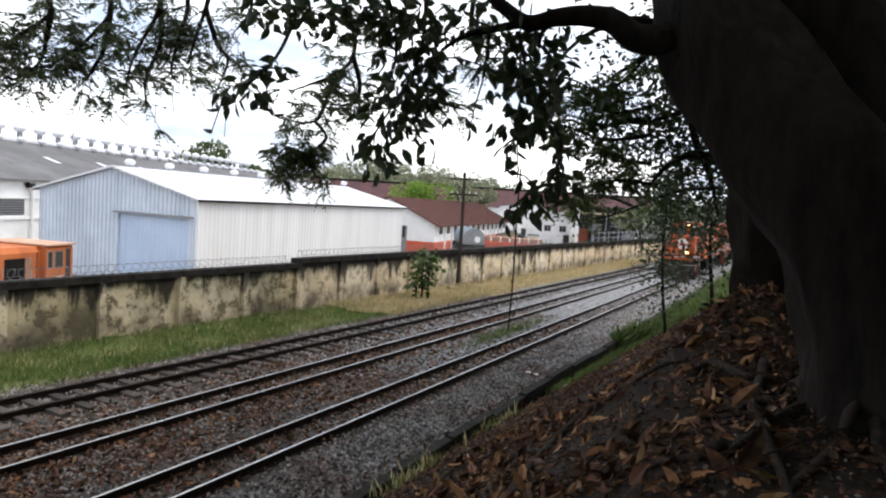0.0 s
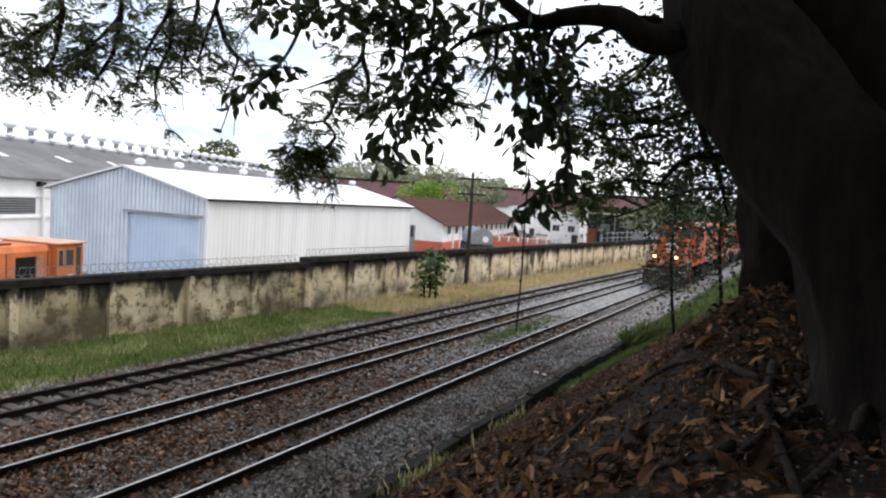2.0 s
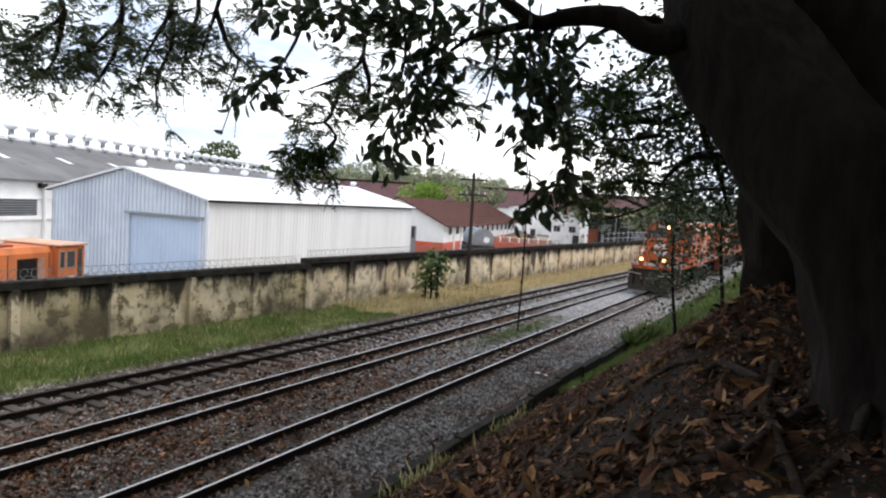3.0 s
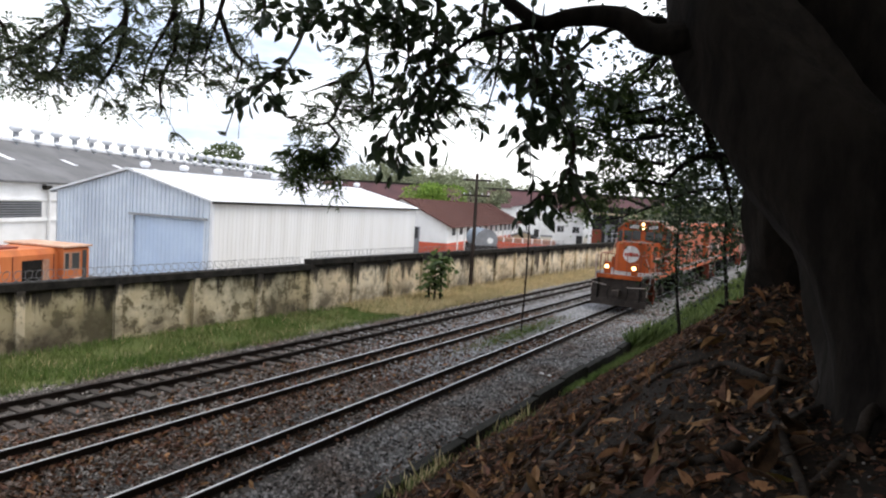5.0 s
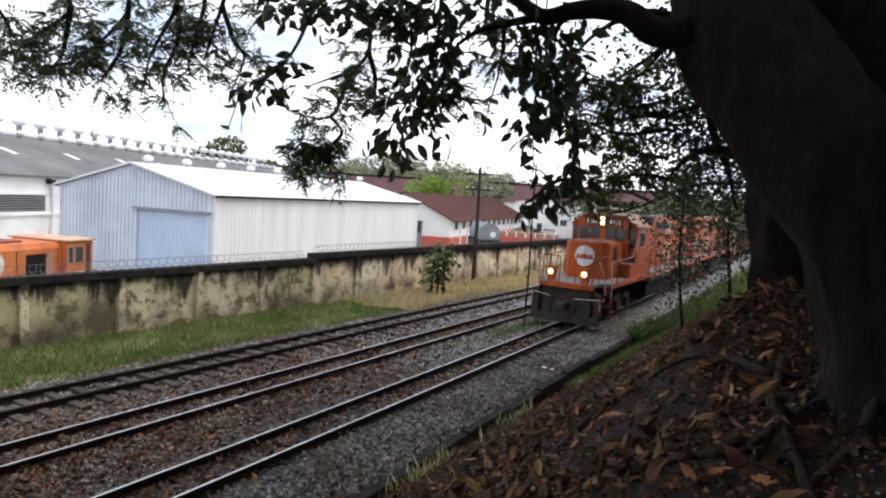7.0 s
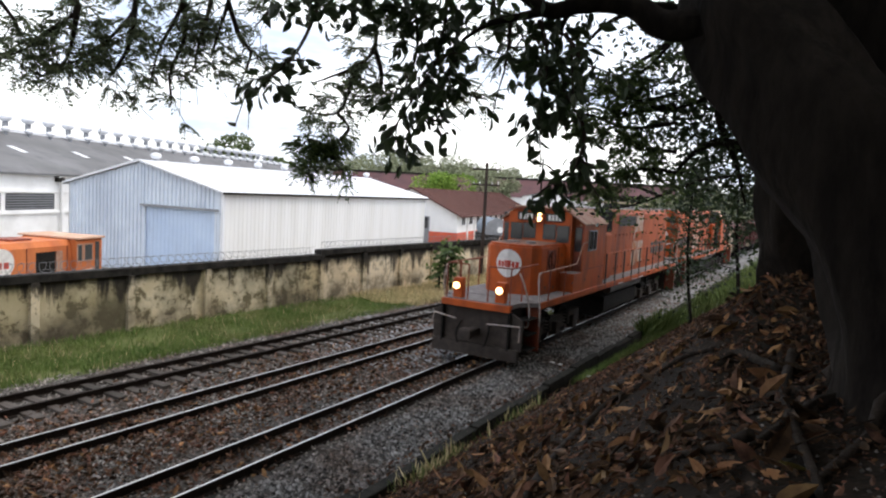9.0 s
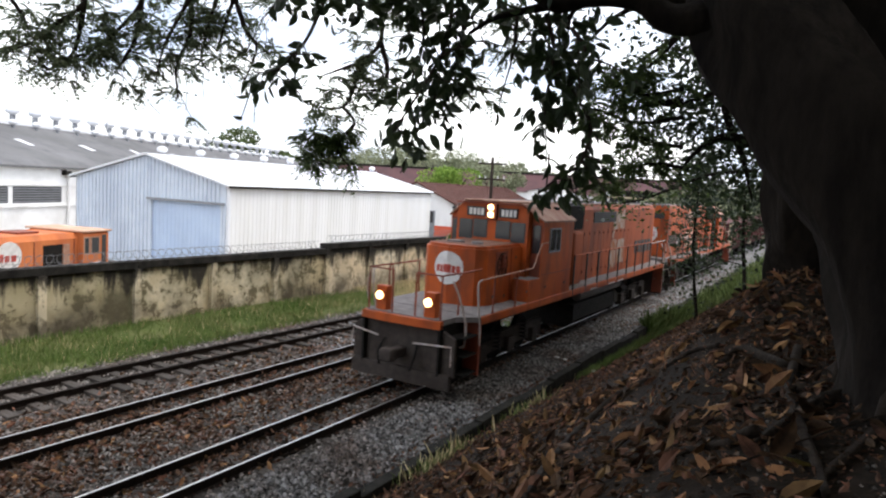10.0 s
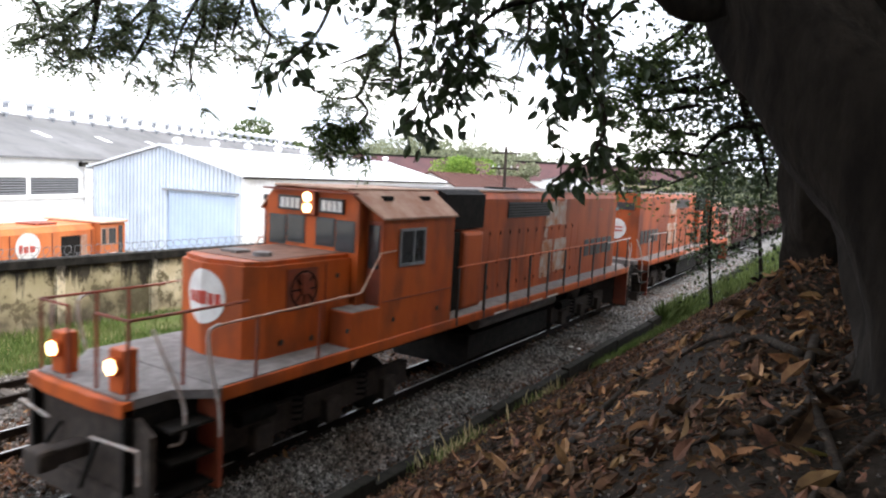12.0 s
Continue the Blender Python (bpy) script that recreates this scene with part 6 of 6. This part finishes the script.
def spray(rng, P, D, S, foot, tip, size=1.0):
    """A fan of slender drooping pinnae at the tip of a twiglet, each with pairs of small leaflets."""
    out = (tip - foot).normalized()
    for _ in range(7):
        w = (out * 0.8 + Vector(rng.normal(size=3)) * 0.75)
        w.z = w.z * 0.55 - 0.15
        w = w.normalized() * rng.uniform(0.13, 0.27) * size
        side = w.cross(Vector((0, 0, 1))).normalized()
        for k in range(6):
            t = (k + 0.6) / 6
            p = tip + w * t + Vector((0, 0, -0.06 * t * t))
            for g in (-1, 1):
                P.append(p)
                D.append(side * g * 0.75 + w.normalized() + Vector((0, 0, -0.2)))
                S.append(rng.uniform(0.045, 0.07) * size)


def make_feathery_tree():
    rng = np.random.default_rng(81)
    tree = thing("feathery_tree", "fine-leaved tree with feathery drooping sprays", "tree")
    # its trunk stands on the bank behind the eye
    pts = [Vector((4.8, -3.2, ground_z(4.8, -3.2) - 0.2)), Vector((4.6, -2.8, 5.0)), Vector((4.0, -1.0, 7.4)), spot(60, 24, 8.0)]
    part("trunk", tube(B(), spline(pts, 7), list(np.linspace(0.2, 0.06, 22)), 10, 0.2), "bark", tree, smooth=True)
    for paths, lush in ((SPRAY_LEFT, 3), (SPRAY_MID, 2), (SPRAY_CENTRE, 2)):
        P, D, S = [], [], []
        for path in paths:
            c = along(path)
            part("branch", tube(B(), c, list(np.linspace(0.035, 0.006, len(c))), 6), "twig", tree)
            for i in range(3, len(c), 2):
                far = i / len(c)
                for _ in range(lush if far < 0.55 else max(1, lush - 1)):
                    d = Vector((rng.normal(), rng.normal(), -0.25 + 0.35 * rng.normal())).normalized() * rng.uniform(0.06, 0.34)
                    spray(rng, P, D, S, c[i], c[i] + d)
                    if rng.uniform() < 0.35:
                        part("branchlet", tube(B(), [c[i], c[i] + d * 0.6 + Vector((0, 0, 0.03)), c[i] + d], [0.009, 0.006, 0.004], 5), "twig", tree)
            # bare drooping twiglets
            for _ in range(3):
                a = c[int(rng.uniform(0.3, 0.9) * len(c))]
                w = Vector((rng.normal() * 0.2, rng.normal() * 0.2, -rng.uniform(0.3, 0.7)))
                part("twiglet", tube(B(), spline([a, a + w * 0.5 + Vector((rng.normal() * 0.06, 0, 0)), a + w], 4), 0.004, 4), "twig", tree)
        cr = new("crown", leaf_cloud("crown", P, D, S, "fine", slim=True, width=0.85, seed=82))
        cr.parent = tree
    P, D, S = [], [], []
    for path in SPRAY_GREEN:
        c = along(path)
        part("branch", tube(B(), c, list(np.linspace(0.02, 0.005, len(c))), 6), "twig", tree)
        for p in c[9 if path is SPRAY_GREEN[0] else 2:]:
            for _ in range(2):
                spray(rng, P, D, S, p, p + Vector((rng.normal(), rng.normal(), -0.1 + 0.5 * rng.normal())).normalized() * rng.uniform(0.03, 0.15), 0.62)
    cr = new("crown", leaf_cloud("crown", P, D, S, "shrub", slim=True, width=1.2, seed=83))
    cr.parent = tree


make_feathery_tree()


def make_rear_tree():
    rng = np.random.default_rng(91)
    tree = thing("bank_tree", "dark dense-leaved tree further along the bank", "tree")
    pts = [spot(1.4, -9.5, 9.2), spot(1.9, -5.0, 9.0), spot(2.6, -0.3, 8.6), spot(3.6, 8.1, 8.7), spot(5.0, 16.1, 9.0), spot(5.5, 30, 9.5)]
    sp = spline(pts, 6)
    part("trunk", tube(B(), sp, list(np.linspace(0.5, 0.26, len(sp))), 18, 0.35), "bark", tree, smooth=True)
    P, D = [], []
    for path in DENSE:
        c = along(path)
        part("limb", tube(B(), c, list(np.linspace(0.07, 0.012, len(c))), 8), "bark", tree)
        for p in c[3:]:
            for _ in range(2):
                q = p + Vector(rng.normal(size=3)) * 0.28
                k = 7
                v = rng.normal(size=(k, 3)) * 0.2
                P += [q + Vector(w) for w in v]
                D += [Vector((*rng.normal(size=2), -0.6 + 0.5 * rng.normal())) for _ in range(k)]
    for az, el, r, n in ((5.5, 5.0, 0.8, 260), (6.3, 1.0, 0.7, 260), (4.5, 1.0, 0.7, 200), (9.0, 16, 0.9, 300), (3, 14, 1.0, 300),
                         (6.5, 9.0, 0.9, 1100), (8.6, 6.6, 0.75, 650), (7.6, 12.0, 0.9, 1100), (9.8, 9.0, 0.75, 900), (8.2, 4.2, 0.5, 500), (11.4, 6.8, 0.6, 480), (12.6, 8.0, 0.55, 380), (11.3, 12.3, 0.5, 650), (9.8, 14.6, 0.6, 600), (6.8, 14.8, 0.9, 500)):
        c = spot(az, el, 10.5)
        n = int(n * 0.55)
        v = rng.normal(size=(n, 3)) * r * 0.5
        P += [c + Vector(w) for w in v]
        D += [Vector((*rng.normal(size=2), -0.6 + 0.5 * rng.normal())) for _ in range(n)]
    # feathery outer sprays on the track side
    q, w, z = [], [], []
    for path in SPRAY_BANK:
        c = along(path)
        part("limb", tube(B(), c, list(np.linspace(0.03, 0.006, len(c))), 6), "bark", tree)
        for p in c[4:]:
            for _ in range(2):
                spray(rng, q, w, z, p, p + Vector((rng.normal(), rng.normal(), -0.1 + 0.5 * rng.normal())).normalized() * rng.uniform(0.08, 0.35))
    sp = new("spray", leaf_cloud("spray", q, w, z, "shrub", slim=True, width=1.1, seed=95))
    sp.parent = tree
    sp["kind"] = "stuff"
    # a low, spreading bough with fine leaves towards the track
    for path in ([(6.0, 2.5, 11.5), (9.5, 2.0, 12), (12.5, 0.6, 12.5), (15.0, -0.4, 13), (17.2, -0.8, 13)], [(12.5, 0.6, 12.5), (14.5, 1.2, 12.8), (16.8, 1.0, 13)]):
        c = along(path)
        part("limb", tube(B(), c, list(np.linspace(0.03, 0.008, len(c))), 6), "bark", tree)
        q, w = [], []
        for p in c[9:]:
            v = rng.normal(size=(17, 3)) * np.array([0.28, 0.28, 0.18])
            q += [p + Vector(a) for a in v]
            w += [Vector((*rng.normal(size=2), -0.4)) for _ in range(17)]
        sp = new("spray", leaf_cloud("spray", q, w, rng.uniform(0.05, 0.11, len(q)), "shrub", slim=True, width=1.3, seed=94))
        sp.parent = tree
        sp["kind"] = "stuff"
    cr = new("crown", leaf_cloud("crown", P, D, rng.uniform(0.06, 0.125, len(P)), "ficus", width=1.0, seed=92))
    cr.parent = tree


make_rear_tree()


def make_sapling(name, label, path, leaves, spread, size, seed, d_leaf="fine"):
    rng = np.random.default_rng(seed)
    t = thing(name, label, "tree")
    c = along(path)
    g = ground_z(c[0].x, c[0].y)
    c = [Vector((c[0].x, c[0].y, g - 0.05))] + c
    part("stem", tube(B(), c, list(np.linspace(0.06, 0.02, len(c))), 7, 0.2), "bark", t)
    P, D = [], []
    for i in range(leaves):
        a = c[int((1 - 0.75 * rng.uniform(0, 1) ** 2) * (len(c) - 1))]
        P.append(a + Vector(rng.normal(size=3)) * spread)
        D.append(Vector((*rng.normal(size=2), -0.4)))
    for i in range(8):
        a = c[int(rng.uniform(0.3, 1) * (len(c) - 1))]
        part("branch", tube(B(), [a, a + Vector((rng.normal() * spread, rng.normal() * spread, rng.uniform(0.1, 0.6)))], [0.02, 0.008], 5), "bark", t)
    cr = new("crown", leaf_cloud("crown", P, D, rng.uniform(0.6, 1.3, leaves) * size, d_leaf, slim=True, width=1.6, seed=seed))
    cr.parent = t


make_sapling("sapling", "slim leafy tree at the foot of the bank", [(9.4, -9.0, 24), (10.0, -4.5, 24), (10.1, 0.0, 24), (9.9, 2.7, 24)], 3400, 0.48, 0.13, 101, "ficus")
make_sapling("sapling", "thin sapling on the bank behind the first", [(6.1, -6.5, 20), (6.6, -1.9, 20), (6.7, 1.5, 20)], 1300, 0.4, 0.12, 102, "ficus")
for az, tall, n in ((29.6, -5.2, 130), (29.1, -4.6, 140), (30.1, -6.1, 70)):
    make_sapling("shrub", "tall green weeds growing against the wall", [(az, -7.3, 34), (az + 0.05, tall, 34)], n, 0.26, 0.3, 103 + n, "shrub")


def make_single_leaves():
    """Large fallen leaves that lie on top of the litter."""
    rng = np.random.default_rng(111)
    bm = B()
    vs = [bm.verts.new(tuple(v)) for v in LEAF_V * np.array([0.75, 1, 1.3])]
    for f in LEAF_F:
        bm.faces.new([vs[i] for i in f])
    for key, label, n in (("yellow_leaf", "large yellowed fallen leaf on the bank", 2), ("litter", "large curled brown leaf lying on the bank", 40)):
        me = bpy.data.meshes.new("fallen_leaf")
        bm.to_mesh(me)
        me.materials.append(M[key])
        for i in range(n):
            o2 = new("fallen_leaf", me)
            az, el = (2.3, -19.2) if (key == "yellow_leaf" and i == 0) else (rng.uniform(0, 24), rng.uniform(-22, -13))
            if key == "yellow_leaf" and i == 1:
                az, el = 10.5, -15.8
            d = 2.4
            for _ in range(60):
                p = spot(az, el, d)
                if p.z < ground_z(p.x, p.y) + 0.03:
                    break
                d += 0.05
            s = 0.22 if key == "yellow_leaf" else rng.uniform(0.13, 0.2)
            o2.matrix_basis = Matrix.Translation((p.x, p.y, ground_z(p.x, p.y) + 0.06)) @ pose(0, 0, 0, rng.uniform(-25, 25), rng.uniform(-25, 25), -60 if i == 0 else rng.uniform(0, 360)) @ Matrix.Diagonal((s, s, s, 1))
            tagged(o2, label, "leaf", "fallen leaves")
    bm.free()
    # a bare stick across the litter
    st = thing("stick", "thin bare stick lying on the litter", "stick")
    a, b = spot(5.0, -16.0, 3.4), spot(-4.0, -11.5, 4.1)
    pts = [a.lerp(b, t) for t in (0, 0.35, 0.7, 1)]
    pts = [Vector((p.x, p.y, ground_z(p.x, p.y) + 0.09)) for p in pts]
    part("shaft", tube(B(), spline(pts), 0.006, 6), "root", st)


make_single_leaves()


def make_rubbish():
    rng = np.random.default_rng(121)
    for az, el, label in ((20.1, -13.6, "crumpled white paper on the ballast"), (19.4, -13.7, "crumpled white paper on the ballast"), (17.0, -15.0, "pale stone beside the kerb")):
        p = spot(az, el, 1.0) - Vector(EYE)
        q = Vector(EYE) + p * ((EYE[2] + 0.12) / -p.z)
        bm = B()
        bmesh.ops.create_icosphere(bm, subdivisions=2, radius=0.07)
        for v in bm.verts:
            v.co *= 0.7 + 0.6 * rng.uniform()
            v.co.z *= 0.6
        me = finish("rubbish", bm, M["white"])
        o2 = new("rubbish", me)
        o2.location = (q.x, q.y, ground_z(q.x, q.y) + 0.045)
        tagged(o2, label, "rubbish")


make_rubbish()


def motions():
    # the train's place along the near track
    way = [(0.0, 54.4), (2.5, 43.98), (5.0, 33.54), (5.5, 31.5), (6.5, 27.3), (7.0, 25.25), (9.5, 15.04), (10.0, 13.05), (10.5, 11.02), (11.0, 9.0), (12.0, 5.07)]
    walk(LOCO, [(t, pose(0, y, 0)) for t, y in way])
    walk(LOCO2, [(t, pose(0, y + 42.0, 0, 0, 0, 180)) for t, y in way])
    for i, w in enumerate(WAGONS):
        walk(w, [(t, pose(0, y + 43.6 + i * 12.6, 0)) for t, y in way])
    # wheels roll on the rail
    steps = [i * 0.15 for i in range(81)]
    for ws, sign in ((WHEELS, 1), (WHEELS2, -1)):
        for w, y in ws:
            walk(w, [(t, pose(0, y, 0.5, sign * math.degrees((54.4 - float(np.interp(t, [a for a, _ in way], [b for _, b in way]))) / 0.5), 0, 0)) for t in steps])


motions()
